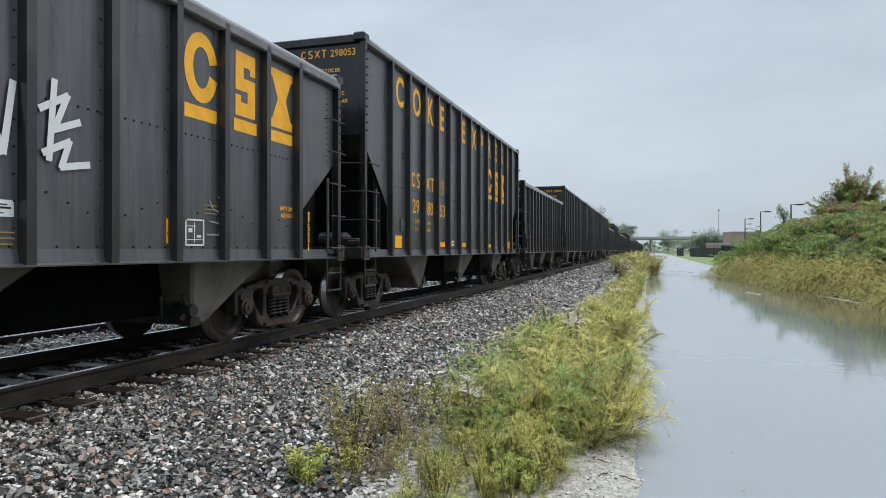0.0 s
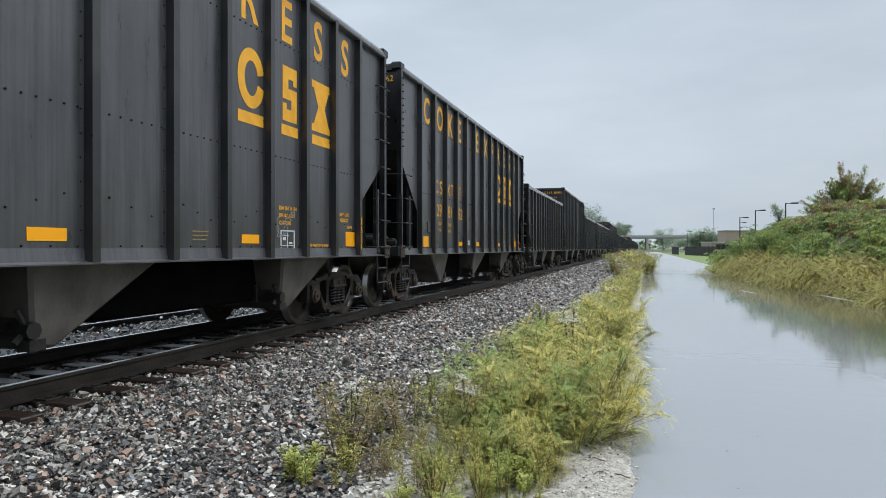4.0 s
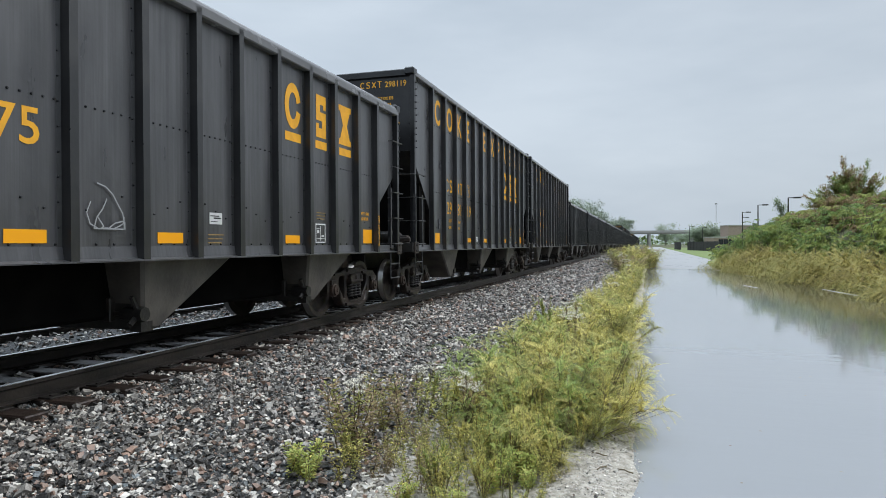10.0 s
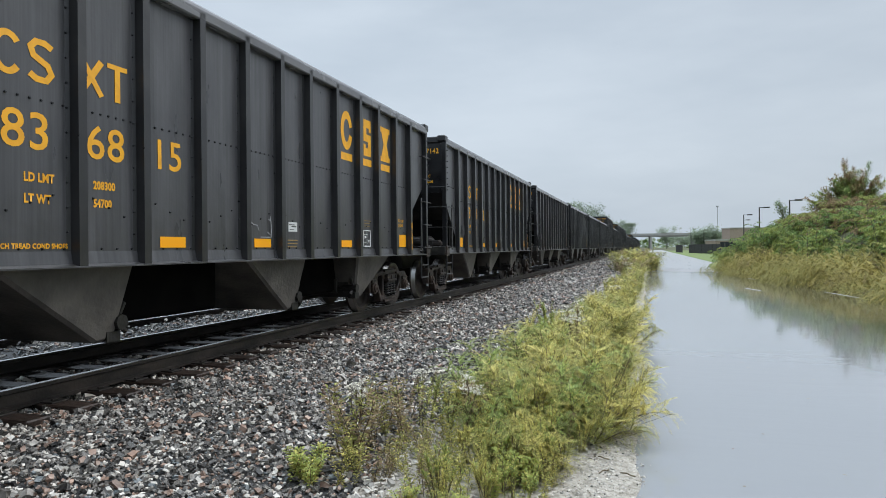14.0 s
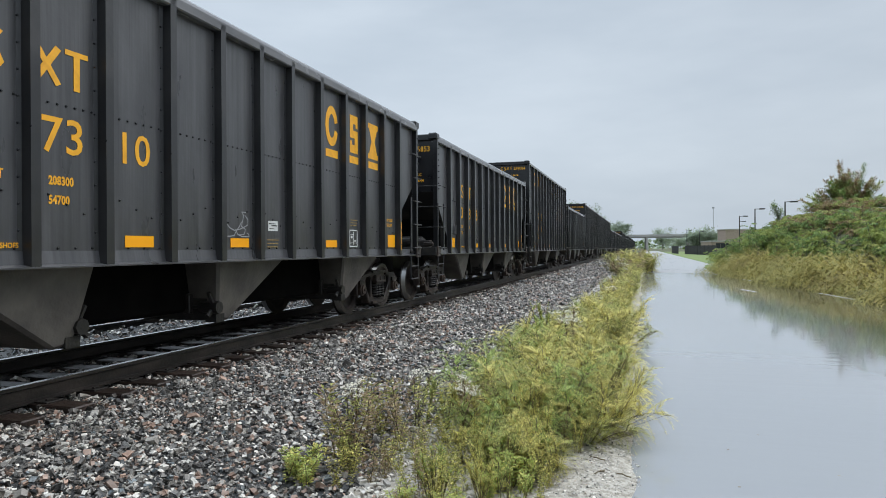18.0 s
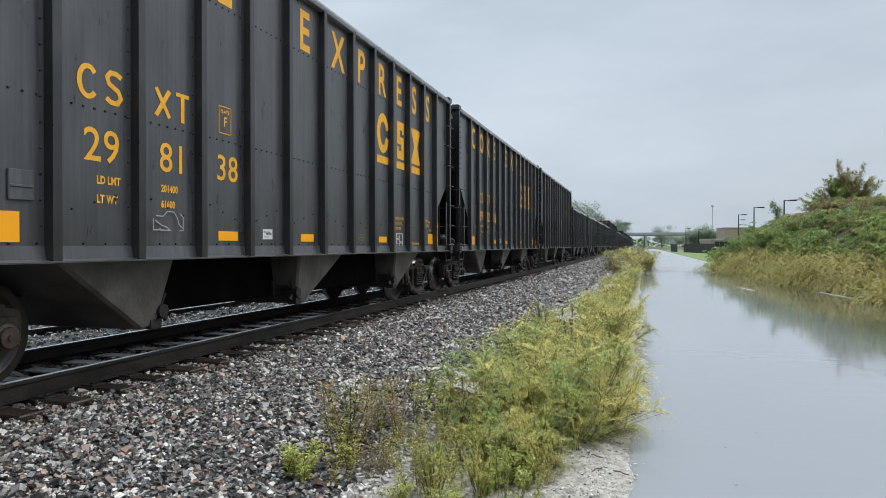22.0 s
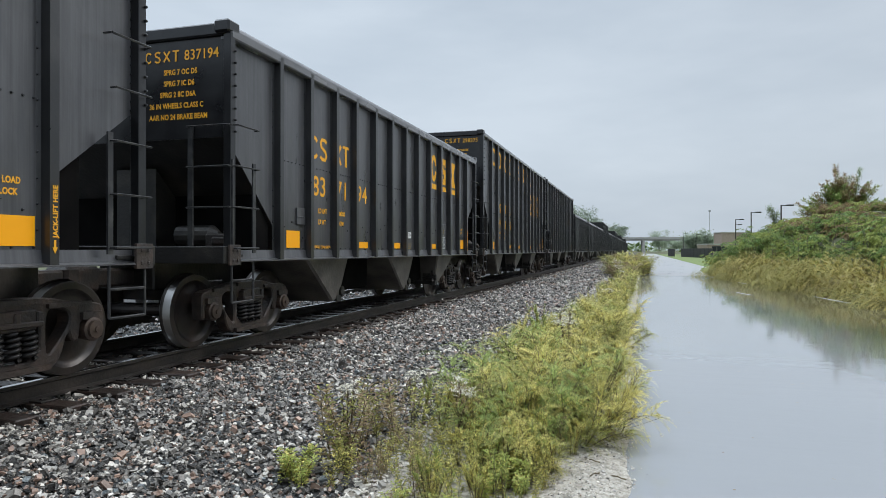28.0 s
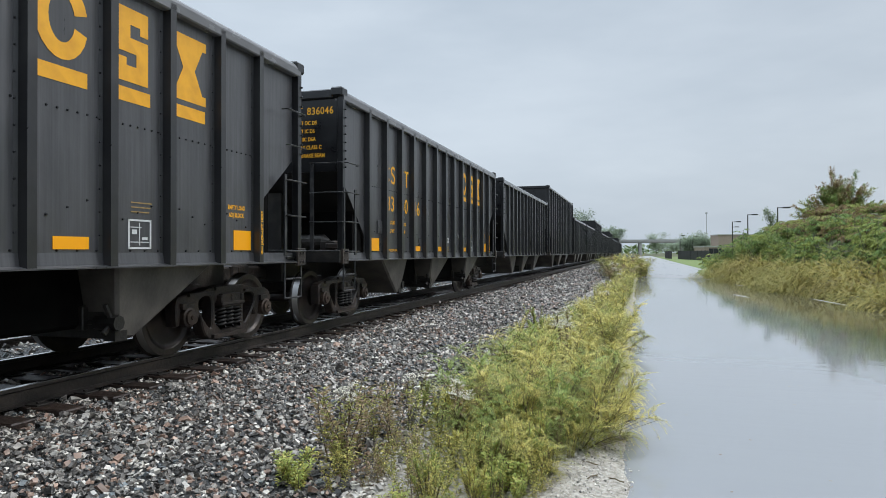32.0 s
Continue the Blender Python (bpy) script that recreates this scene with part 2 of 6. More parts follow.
def mound(x, y):
    """Height of the overgrown bank beside the flooded path."""
    edge = bank_foot(y)
    t = smooth(edge + 0.3, edge + 8.5, x) * (1 - smooth(26, 44, x))
    along = smooth(68, 50, y) * smooth(-30, 5, y)
    return t * along * (2.7 + 1.25 * smooth(20, 47, y) + 0.4 * noise.noise((x * 0.15, y * 0.15, 3)))


def ground(x, y):
    """Height of the ground sheet."""
    if x < -4.6:
        z = -0.23 if x > SECOND - 2 else -0.23 - 0.6 * smooth(SECOND - 2, SECOND - 6, x)
    elif x < -1.9:
        z = -0.23 - 0.2 * smooth(-4.6, -1.9, x)
    elif x < -0.5:
        z = -0.43 + 0.03 * smooth(-0.9, -0.5, x)
    elif x < 0.5:
        z = -0.40 - 0.085 * smooth(-0.5, 0.35, x) + 0.010 * noise.noise((x * 1.6, y * 0.8, 2)) + 0.008 * noise.noise((x * 7, y * 6, 7))
    else:
        z = -0.49
    if x > -0.2:
        z += 0.10 * smooth(38, 58, y) * (1 if x < 5.2 else 1.0)
    z += mound(x, y)
    return z + 0.012 * noise.noise((x * 1.5, y * 1.5, 0))


def grid_steps(spans):
    out = []
    for a, b, s in spans:
        out += [a + (b - a) * i / s for i in range(s)]
    return out + [spans[-1][1]]


def build_ground():
    xs = grid_steps([(-FAR, -60, 6), (-60, -18, 8), (-18, -8, 8), (-8, -4.6, 8), (-4.6, -1, 12), (-1, -0.3, 7), (-0.3, 0.5, 12), (0.5, 4.2, 6), (4.2, 20, 24), (20, 60, 14), (60, FAR, 6)])
    ys = grid_steps([(-FAR, -60, 6), (-60, -4, 14), (-4, 20, 110), (20, 80, 40), (80, 300, 22), (300, FAR, 8)])
    verts = [(x, y, ground(x, y)) for y in ys for x in xs]
    faces, kinds = [], []
    w = len(xs)
    for j in range(len(ys) - 1):
        for i in range(w - 1):
            faces.append((j * w + i, j * w + i + 1, (j + 1) * w + i + 1, (j + 1) * w + i))
            x, y = (xs[i] + xs[i + 1]) / 2, (ys[j] + ys[j + 1]) / 2
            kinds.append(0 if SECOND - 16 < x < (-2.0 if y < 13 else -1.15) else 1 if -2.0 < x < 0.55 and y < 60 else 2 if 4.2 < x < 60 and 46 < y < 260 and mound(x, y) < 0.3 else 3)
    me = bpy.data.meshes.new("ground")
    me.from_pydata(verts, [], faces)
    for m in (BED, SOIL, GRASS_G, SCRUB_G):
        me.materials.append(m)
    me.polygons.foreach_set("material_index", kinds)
    me.polygons.foreach_set("use_smooth", [True] * len(kinds))
    return tagged(new("ground", me), "gravel, soil and scrub ground beside the railway", "ground", kind="structure")


build_ground()

# the flooded asphalt path: one strip, mostly just under the water
xs, ys = grid_steps([(0.3, 3.9, 8)]), grid_steps([(-40, 36, 20), (36, 60, 24), (60, 300, 30)])


def path_height(x, y):
    return -0.485 + 0.13 * smooth(36, 60, y) + 0.006 * noise.noise((x * 0.5, y * 0.3, 5))


bm = bmesh.new()
vs = [[bm.verts.new((x + (x - 0.3) / 3.6 * 2.0 * smooth(40, 62, y), y, path_height(x, y))) for x in xs] for y in ys]
for a, b in zip(vs, vs[1:]):
    for i in range(len(xs) - 1):
        bm.faces.new((a[i], a[i + 1], b[i + 1], b[i]))
for f in bm.faces:
    f.smooth = True
tagged(new("path", mesh_of(bm, "path", ASPHALT)), "wet grey asphalt path running beside the railway", "path", kind="structure")

# standing water
water = bpy.data.materials.new("flood_water")
water.use_nodes = True
n, l = water.node_tree.nodes, water.node_tree.links
b = n["Principled BSDF"]
b.inputs["Roughness"].default_value = 0.045
b.inputs["IOR"].default_value = 1.4
nz = n.new("ShaderNodeTexNoise")
nz.inputs["Scale"].default_value, nz.inputs["Detail"].default_value = 2.2, 5
co = n.new("ShaderNodeTexCoord")
l.new(co.outputs["Object"], nz.inputs["Vector"])
# pale path under a thin film, muddier where the water is deeper
sp = n.new("ShaderNodeSeparateXYZ")
l.new(co.outputs["Object"], sp.inputs["Vector"])
wob = n.new("ShaderNodeMath")
wob.operation = "MULTIPLY_ADD"
wob.inputs[1].default_value = 1.1
l.new(nz.outputs["Fac"], wob.inputs[0])
l.new(sp.outputs["X"], wob.inputs[2])
deep = n.new("ShaderNodeMapRange")
deep.inputs["From Min"].default_value, deep.inputs["From Max"].default_value = 3.2, 5.2
l.new(wob.outputs["Value"], deep.inputs["Value"])
tint = n.new("ShaderNodeMix")
tint.data_type = "RGBA"
tint.inputs[6].default_value, tint.inputs[7].default_value = (0.24, 0.247, 0.255, 1), (0.075, 0.072, 0.055, 1)
l.new(deep.outputs["Result"], tint.inputs[0])
l.new(tint.outputs[2], b.inputs["Base Color"])
# ruffled and still patches
mp = n.new("ShaderNodeMapping")
mp.inputs["Scale"].default_value = (0.35, 0.12, 1)
l.new(co.outputs["Object"], mp.inputs["Vector"])
n3 = n.new("ShaderNodeTexNoise")
n3.inputs["Scale"].default_value, n3.inputs["Detail"].default_value = 2.0, 4
l.new(mp.outputs["Vector"], n3.inputs["Vector"])
ruf = n.new("ShaderNodeMapRange")
ruf.inputs["From Min"].default_value, ruf.inputs["From Max"].default_value = 0.4, 0.65
ruf.inputs["To Min"].default_value, ruf.inputs["To Max"].default_value = 0.0, 0.028
l.new(n3.outputs["Fac"], ruf.inputs["Value"])
l.new(ruf.outputs["Result"], b.inputs["Roughness"])
# long low ripples, and fine ones in the ruffled patches
m4 = n.new("ShaderNodeMapping")
m4.inputs["Scale"].default_value = (0.55, 1.5, 1)
l.new(co.outputs["Object"], m4.inputs["Vector"])
n4 = n.new("ShaderNodeTexNoise")
n4.inputs["Scale"].default_value, n4.inputs["Detail"].default_value = 3.2, 2
l.new(m4.outputs["Vector"], n4.inputs["Vector"])
n5 = n.new("ShaderNodeTexNoise")
n5.inputs["Scale"].default_value, n5.inputs["Detail"].default_value = 16.0, 2
l.new(m4.outputs["Vector"], n5.inputs["Vector"])
patch = n.new("ShaderNodeMapRange")
patch.inputs["From Min"].default_value, patch.inputs["From Max"].default_value = 0.42, 0.66
patch.inputs["To Min"].default_value, patch.inputs["To Max"].default_value = 0.04, 0.34
l.new(n3.outputs["Fac"], patch.inputs["Value"])
both = n.new("ShaderNodeMath")
both.operation = "MULTIPLY_ADD"
l.new(n5.outputs["Fac"], both.inputs[0])
l.new(patch.outputs["Result"], both.inputs[1])
l.new(n4.outputs["Fac"], both.inputs[2])
bp = n.new("ShaderNodeBump")
bp.inputs["Strength"].default_value, bp.inputs["Distance"].default_value = 0.5, 0.0032
l.new(both.outputs["Value"], bp.inputs["Height"])
l.new(bp.outputs["Normal"], b.inputs["Normal"])
bm = bmesh.new()
bmesh.ops.create_grid(bm, x_segments=2, y_segments=6, size=1, matrix=Matrix.Translation((5.5, 4, WATER)) @ Matrix.Diagonal((6.0, 48, 1, 1)))
tagged(new("water", mesh_of(bm, "water", water)), "still flood water covering the path, mirroring the grey sky", "water", kind="structure")


def rail_section(x):
    """Outline of a rail in (x, z), head on top."""
    half = [(0.036, 0.0), (0.037, -0.03), (0.010, -0.045), (0.009, -0.145), (0.07, -0.16), (0.07, -0.172)]
    return [(x + a, z) for a, z in half] + [(x - a, z) for a, z in half[::-1]]


for centre, drop, label in ((TRACK, 0.0, "rusty steel rail with a polished wet head"), (SECOND, 0.11, "rusty steel rail of the second track")):
    for side in (-1, 1):
        x = centre + side * GAUGE
        rail = tagged(new("rail", mesh_of(prism([(a, z - drop) for a, z in rail_section(x)], "y", -700, 900), "rail", RAIL)), label, "rail", "rails", "structure")
        part("rail_head", boxes((x - 0.03, x + 0.03, -700, 900, -0.002 - drop, 0.003 - drop)), RAILTOP, rail, "polished running surface")

# sleepers
tie_mesh = mesh_of(boxes((-1.3, 1.3, -0.115, 0.115, -0.36, -0.174), bevel=0.012), "sleeper", TIE)
plate_mesh = mesh_of(boxes((-0.19, 0.19, -0.09, 0.09, -0.175, -0.158), (-0.13, -0.10, -0.03, 0.03, -0.16, -0.145), (0.10, 0.13, -0.03, 0.03, -0.16, -0.145), bevel=0.004), "tie_plate", RAIL)
y = -1.0
while y < 62:
    tie = tagged(new("sleeper", tie_mesh), "wet creosoted timber sleeper bedded in ballast", "sleeper", "sleepers of the near track", "structure")
    tie.matrix_basis = pose(TRACK + random.uniform(-0.05, 0.05), y + random.uniform(-0.02, 0.02), 0, 0, 0, random.uniform(-1, 1))
    if y < 16:
        part("tie_plate", plate_mesh, None, tie, at=(GAUGE, 0, 0))
        part("tie_plate", plate_mesh, None, tie, at=(-GAUGE, 0, 0))
    y += 0.53
spans = [(TRACK - 1.3, TRACK + 1.3, 62.3 + 0.53 * i - 0.11, 62.3 + 0.53 * i + 0.11, -0.36, -0.176) for i in range(240)]
tagged(new("far_sleepers", mesh_of(boxes(*spans), "far_sleepers", TIE)), "rows of timber sleepers far along the track", "sleepers", kind="stuff")
spans = [(SECOND - 1.3, SECOND + 1.3, -2 + 0.55 * i - 0.11, -2 + 0.55 * i + 0.11, -0.46, -0.286) for i in range(180)]
tagged(new("second_track_sleepers", mesh_of(boxes(*spans), "far_sleepers", TIE)), "timber sleepers of the second track", "sleepers", kind="stuff")

# ---------------------------------------------------------------- hopper cars
HALF = 1.613            # half the width of a car
SILL = 1.08             # underside of the side sill
RAD = 0.457             # wheel radius
BASE = 0.835            # half the distance between the axles of a truck


def rib_mesh(z0, z1, name):
    """A pressed hat-shaped side stake: flanges, tapered foot, box in the middle."""
    bm = prism([(-0.085, 0.0), (-0.05, 0.012), (-0.045, 0.10), (0.045, 0.10), (0.05, 0.012), (0.085, 0.0)], "z", z0, z1)
    for v in bm.verts:
        v.co = Vector((v.co.y, v.co.x, v.co.z))
    bmesh.ops.recalc_face_normals(bm, faces=bm.faces[:])
    return mesh_of(bm, name, STAKE)


def wheel_mesh():
    dish = [(0.074, 0.0), (0.074, 0.13), (0.055, 0.16), (0.022, 0.31), (0.038, 0.37), (0.066, 0.385), (0.068, RAD - 0.012), (0.066, RAD), (-0.036, RAD + 0.003), (-0.046, RAD + 0.024), (-0.068, RAD + 0.022), (-0.068, 0.38), (-0.03, 0.33), (-0.05, 0.14), (-0.09, 0.13), (-0.09, 0.0)]
    bm = turned([(s, max(r, 0.002)) for s, r in dish], "x", 28)
    for f in bm.faces:
        f.smooth = abs(f.normal.x) < 0.98
        r = math.hypot(f.calc_center_median().y, f.calc_center_median().z)
        f.material_index = 1 if r > RAD - 0.03 and abs(f.normal.x) < 0.6 and f.calc_center_median().x > -0.045 else 0
    return mesh_of(bm, "wheel", [WHEEL, TREAD])


WHEEL_ME = wheel_mesh()
AXLE_ME = mesh_of(turned([(-0.62, 0.08), (-0.2, 0.085), (0.2, 0.085), (0.62, 0.08)], "x", 14), "axle", WHEEL)


def rounded(points, times=2):
    """Cut the corners of a closed outline until it runs smoothly."""
    for _ in range(times):
        points = [p for a, b in zip(points, points[1:] + points[:1]) for p in ((0.78 * a[0] + 0.22 * b[0], 0.78 * a[1] + 0.22 * b[1]), (0.22 * a[0] + 0.78 * b[0], 0.22 * a[1] + 0.78 * b[1]))]
    return points


def sideframe_mesh():
    """A cast side frame along y: arched top member, two rounded windows, spring opening, pedestal jaws; 0.15 thick, edges eased."""
    w = BASE
    half = [(0.0, 0.815), (0.34, 0.80), (w - 0.20, 0.735), (w + 0.12, 0.71), (w + 0.185, 0.64), (w + 0.175, 0.36), (w + 0.115, 0.36), (w + 0.10, 0.56), (w - 0.10, 0.57), (w - 0.125, 0.36),
            (w - 0.21, 0.36), (w - 0.25, 0.47), (0.50, 0.22), (0.38, 0.13), (0.0, 0.12)]
    outer = rounded(half[1:-1] + [(-y, z) for y, z in half[1:-1][::-1]], 1)
    window = [(0.345, 0.30), (0.385, 0.27), (0.60, 0.52), (0.60, 0.64), (0.50, 0.685), (0.345, 0.685)]
    holes = [rounded([(-0.275, 0.245), (0.275, 0.245), (0.275, 0.665), (-0.275, 0.665)], 1), rounded(window), rounded([(-y, z) for y, z in window[::-1]])]
    bm = bmesh.new()
    edges = []
    for ring in [outer] + holes:
        vs = [bm.verts.new((0.065, y, z)) for y, z in ring]
        edges += [bm.edges.new((vs[i], vs[(i + 1) % len(vs)])) for i in range(len(vs))]
    bmesh.ops.triangle_fill(bm, use_beauty=True, use_dissolve=False, edges=edges, normal=(1, 0, 0))
    rim = [e for e in bm.edges if e.is_boundary]
    res = bmesh.ops.extrude_face_region(bm, geom=bm.faces[:])
    for v in res["geom"]:
        if isinstance(v, bmesh.types.BMVert):
            v.co.x -= 0.15
    bmesh.ops.recalc_face_normals(bm, faces=bm.faces[:])
    bmesh.ops.bevel(bm, geom=[e for e in rim if e.is_valid], offset=0.016, segments=1, affect="EDGES")
    extra = [(0.06, 0.10, -0.82, -0.34, 0.695, 0.735), (0.06, 0.10, 0.34, 0.82, 0.695, 0.735), (0.055, 0.11, -0.36, 0.36, 0.15, 0.20), (0.055, 0.095, -0.30, 0.30, 0.745, 0.79)]
    extra += [(-0.02, 0.105, q * w - 0.12, q * w + 0.12, RAD + 0.10, RAD + 0.17) for q in (-1, 1)]
    for x0, x1, y0, y1, z0, z1 in extra:
        bmesh.ops.create_cube(bm, size=1, matrix=Matrix.Translation(((x0 + x1) / 2, (y0 + y1) / 2, (z0 + z1) / 2)) @ Matrix.Diagonal((x1 - x0, y1 - y0, z1 - z0, 1)))
    return mesh_of(bm, "side_frame", TRUCK)


SIDEFRAME_ME = sideframe_mesh()


def spring_mesh():
    bm = bmesh.new()
    turns, steps, r = 5, 10, 0.058
    pts = [(r * math.cos(2 * math.pi * i / steps), r * math.sin(2 * math.pi * i / steps), 0.30 + 0.24 * i / (turns * steps)) for i in range(turns * steps + 1)]
    last = None
    for i, p in enumerate(pts):
        a = 2 * math.pi * i / steps
        out, up = Vector((math.cos(a), math.sin(a), 0)), Vector((0, 0, 1))
        ring = [bm.verts.new(Vector(p) + 0.022 * (out * math.cos(k * math.pi / 2) + up * math.sin(k * math.pi / 2))) for k in range(4)]
        if last:
            for k in range(4):
                bm.faces.new((last[k], last[(k + 1) % 4], ring[(k + 1) % 4], ring[k]))
        last = ring
    for f in bm.faces:
        f.smooth = True
    return mesh_of(bm, "spring", COIL)


SPRING_ME = spring_mesh()
CAP_ME = mesh_of(turned([(-0.10, 0.10), (0.02, 0.115), (0.05, 0.115), (0.06, 0.09), (0.085, 0.085), (0.09, 0.03), (0.105, 0.028), (0.107, 0.002)], "x", 16), "bearing_cap", CAP)
BOLSTER_ME = mesh_of(boxes((-1.12, 1.12, -0.2, 0.2, 0.52, 0.70), (-0.5, 0.5, -0.22, 0.22, 0.68, 0.80), (1.0, 1.15, -0.25, 0.25, 0.55, 0.60), (1.0, 1.14, -0.25, -0.19, 0.58, 0.68), (1.0, 1.14, -0.03, 0.03, 0.58, 0.68), (1.0, 1.14, 0.19, 0.25, 0.58, 0.68), bevel=0.012), "bolster", TRUCK)


def build_truck(parent, y):
    truck = new("truck", None)
    truck.parent = parent
    truck.matrix_basis = Matrix.Translation((0, y, 0))
    for s in (-1, 1):
        turn = Matrix.Translation((s * 1.0, 0, 0)) @ pose(0, 0, 0, 0, 0, 0 if s > 0 else 180)
        part("side_frame", SIDEFRAME_ME, None, truck, at=turn)
        for dy in (-0.165, 0.0, 0.165) if s > 0 else ():
            part("spring", SPRING_ME, None, truck, at=(s * 1.06, dy, -0.03))
        for wy in (-BASE, BASE) if s > 0 else ():
            part("bearing_cap", CAP_ME, None, truck, at=Matrix.Translation((s * 1.06, wy, RAD)) @ pose(0, 0, 0, 0, 0, 0 if s > 0 else 180))
    part("bolster", BOLSTER_ME, None, truck)
    return truck


def build_wheelset(parent, y):
    """One axle with its two wheels, turning about its own x axis."""
    axle = part("wheelset", AXLE_ME, None, parent, "steel axle with two worn solid wheels", at=(0, y, RAD))
    for s in (-1, 1):
        w = part("wheel", WHEEL_ME, None, axle, at=Matrix.Translation((s * GAUGE, 0, 0)) @ pose(0, 0, 0, 0, 0, 0 if s > 0 else 180))
    return axle


def rivet_mesh(spots, name):
    """Small round-headed bolts at the places (y, z) on the side sheet."""
    vs, fs = [], []
    for y, z in spots:
        k = len(vs)
        for i in range(6):
            a = math.pi * i / 3
            vs.append((0.0, y + 0.013 * math.cos(a), z + 0.013 * math.sin(a)))
        for i in range(6):
            a = math.pi * i / 3
            vs.append((0.013, y + 0.008 * math.cos(a), z + 0.008 * math.sin(a)))
        fs.append(tuple(range(k + 6, k + 12)))
        fs += [(k + i, k + (i + 1) % 6, k + 6 + (i + 1) % 6, k + 6 + i) for i in range(6)]
    me = bpy.data.meshes.new(name)
    me.from_pydata(vs, [], fs)
    me.materials.append(BLACK)
    return me


def emblem_meshes():
    """Three plain yellow shapes and their underbar, in the plane x = 0."""
    out = []
    bm = bmesh.new()
    seg = 24
    inner, outer = [], []
    for i in range(seg):
        a = 2 * math.pi * i / seg
        inner.append(bm.verts.new((0, 0.115 * math.cos(a), 0.20 * math.sin(a))))
        outer.append(bm.verts.new((0, 0.235 * math.cos(a), 0.34 * math.sin(a))))
    for i in range(1, seg - 1):
        bm.faces.new((inner[i], outer[i], outer[(i + 1) % seg], inner[(i + 1) % seg]))
    out.append(mesh_of(bm, "emblem_ring", YELLOW))
    bm = bmesh.new()
    for y0, y1, z0, z1 in ((-0.2, 0.2, 0.19, 0.34), (-0.2, -0.04, 0.07, 0.19), (0.09, 0.2, 0.12, 0.19), (-0.2, 0.2, -0.07, 0.07), (0.04, 0.2, -0.19, -0.07), (-0.2, -0.09, -0.19, -0.12), (-0.2, 0.2, -0.34, -0.19)):
        bm.faces.new([bm.verts.new((0, y, z)) for y, z in ((y0, z0), (y1, z0), (y1, z1), (y0, z1))])
    out.append(mesh_of(bm, "emblem_block", YELLOW))
    pts = [(-0.24, -0.34), (-0.24, -0.24), (-0.19, -0.24), (-0.08, 0.0), (-0.19, 0.24), (-0.24, 0.24), (-0.24, 0.34), (0.24, 0.34), (0.24, 0.24), (0.19, 0.24), (0.08, 0.0), (0.19, -0.24), (0.24, -0.24), (0.24, -0.34)]
    bm = bmesh.new()
    bm.faces.new([bm.verts.new((0, y, z)) for y, z in pts])
    out.append(mesh_of(bm, "emblem_waist", YELLOW))
    bm = bmesh.new()
    bmesh.ops.create_grid(bm, size=0.5, matrix=Matrix(((0, 0, 1, 0), (1, 0, 0, 0), (0, 1, 0, 0), (0, 0, 0, 1))) @ Matrix.Diagonal((0.46, 0.13, 1, 1)))
    out.append(mesh_of(bm, "emblem_bar", YELLOW))
    return out


EMBLEM = emblem_meshes()


def card(w, h, mat, name):
    """A thin flat plate standing in the plane x = 0."""
    return mesh_of(boxes((-0.002, 0.002, -w / 2, w / 2, -h / 2, h / 2)), name, mat)


STRIPE_ME, SQUARE_ME = card(0.38, 0.11, REFLECT, "reflector"), card(0.37, 0.24, REFLECT, "reflector")
LABEL_ME = mesh_of(boxes((-0.002, 0.002, -0.115, 0.115, -0.065, 0.065), (0.0, 0.003, -0.10, 0.06, 0.022, 0.034), (0.0, 0.003, -0.04, 0.09, -0.004, 0.012), (0.0, 0.003, -0.09, 0.03, -0.04, -0.032)), "label_plate", WHITE)
LABEL_ME.materials.append(BLACK)
for face in LABEL_ME.polygons:
    face.material_index = int(face.index >= 6)


def bars_mesh(w, rows, height, gap, mat, name):
    bm = boxes(*[(-0.002, 0.002, -w / 2, w / 2 - 0.06 * w * (i % 3), -i * gap, height - i * gap) for i in range(rows)])
    return mesh_of(bm, name, mat)


OCHRE = material("worn_ochre_stencil", (0.26, 0.17, 0.06), 0.7, 0, (0.36, 0.25, 0.1), 30)
FINE_ME = bars_mesh(0.28, 3, 0.012, 0.045, OCHRE, "stencil_lines")


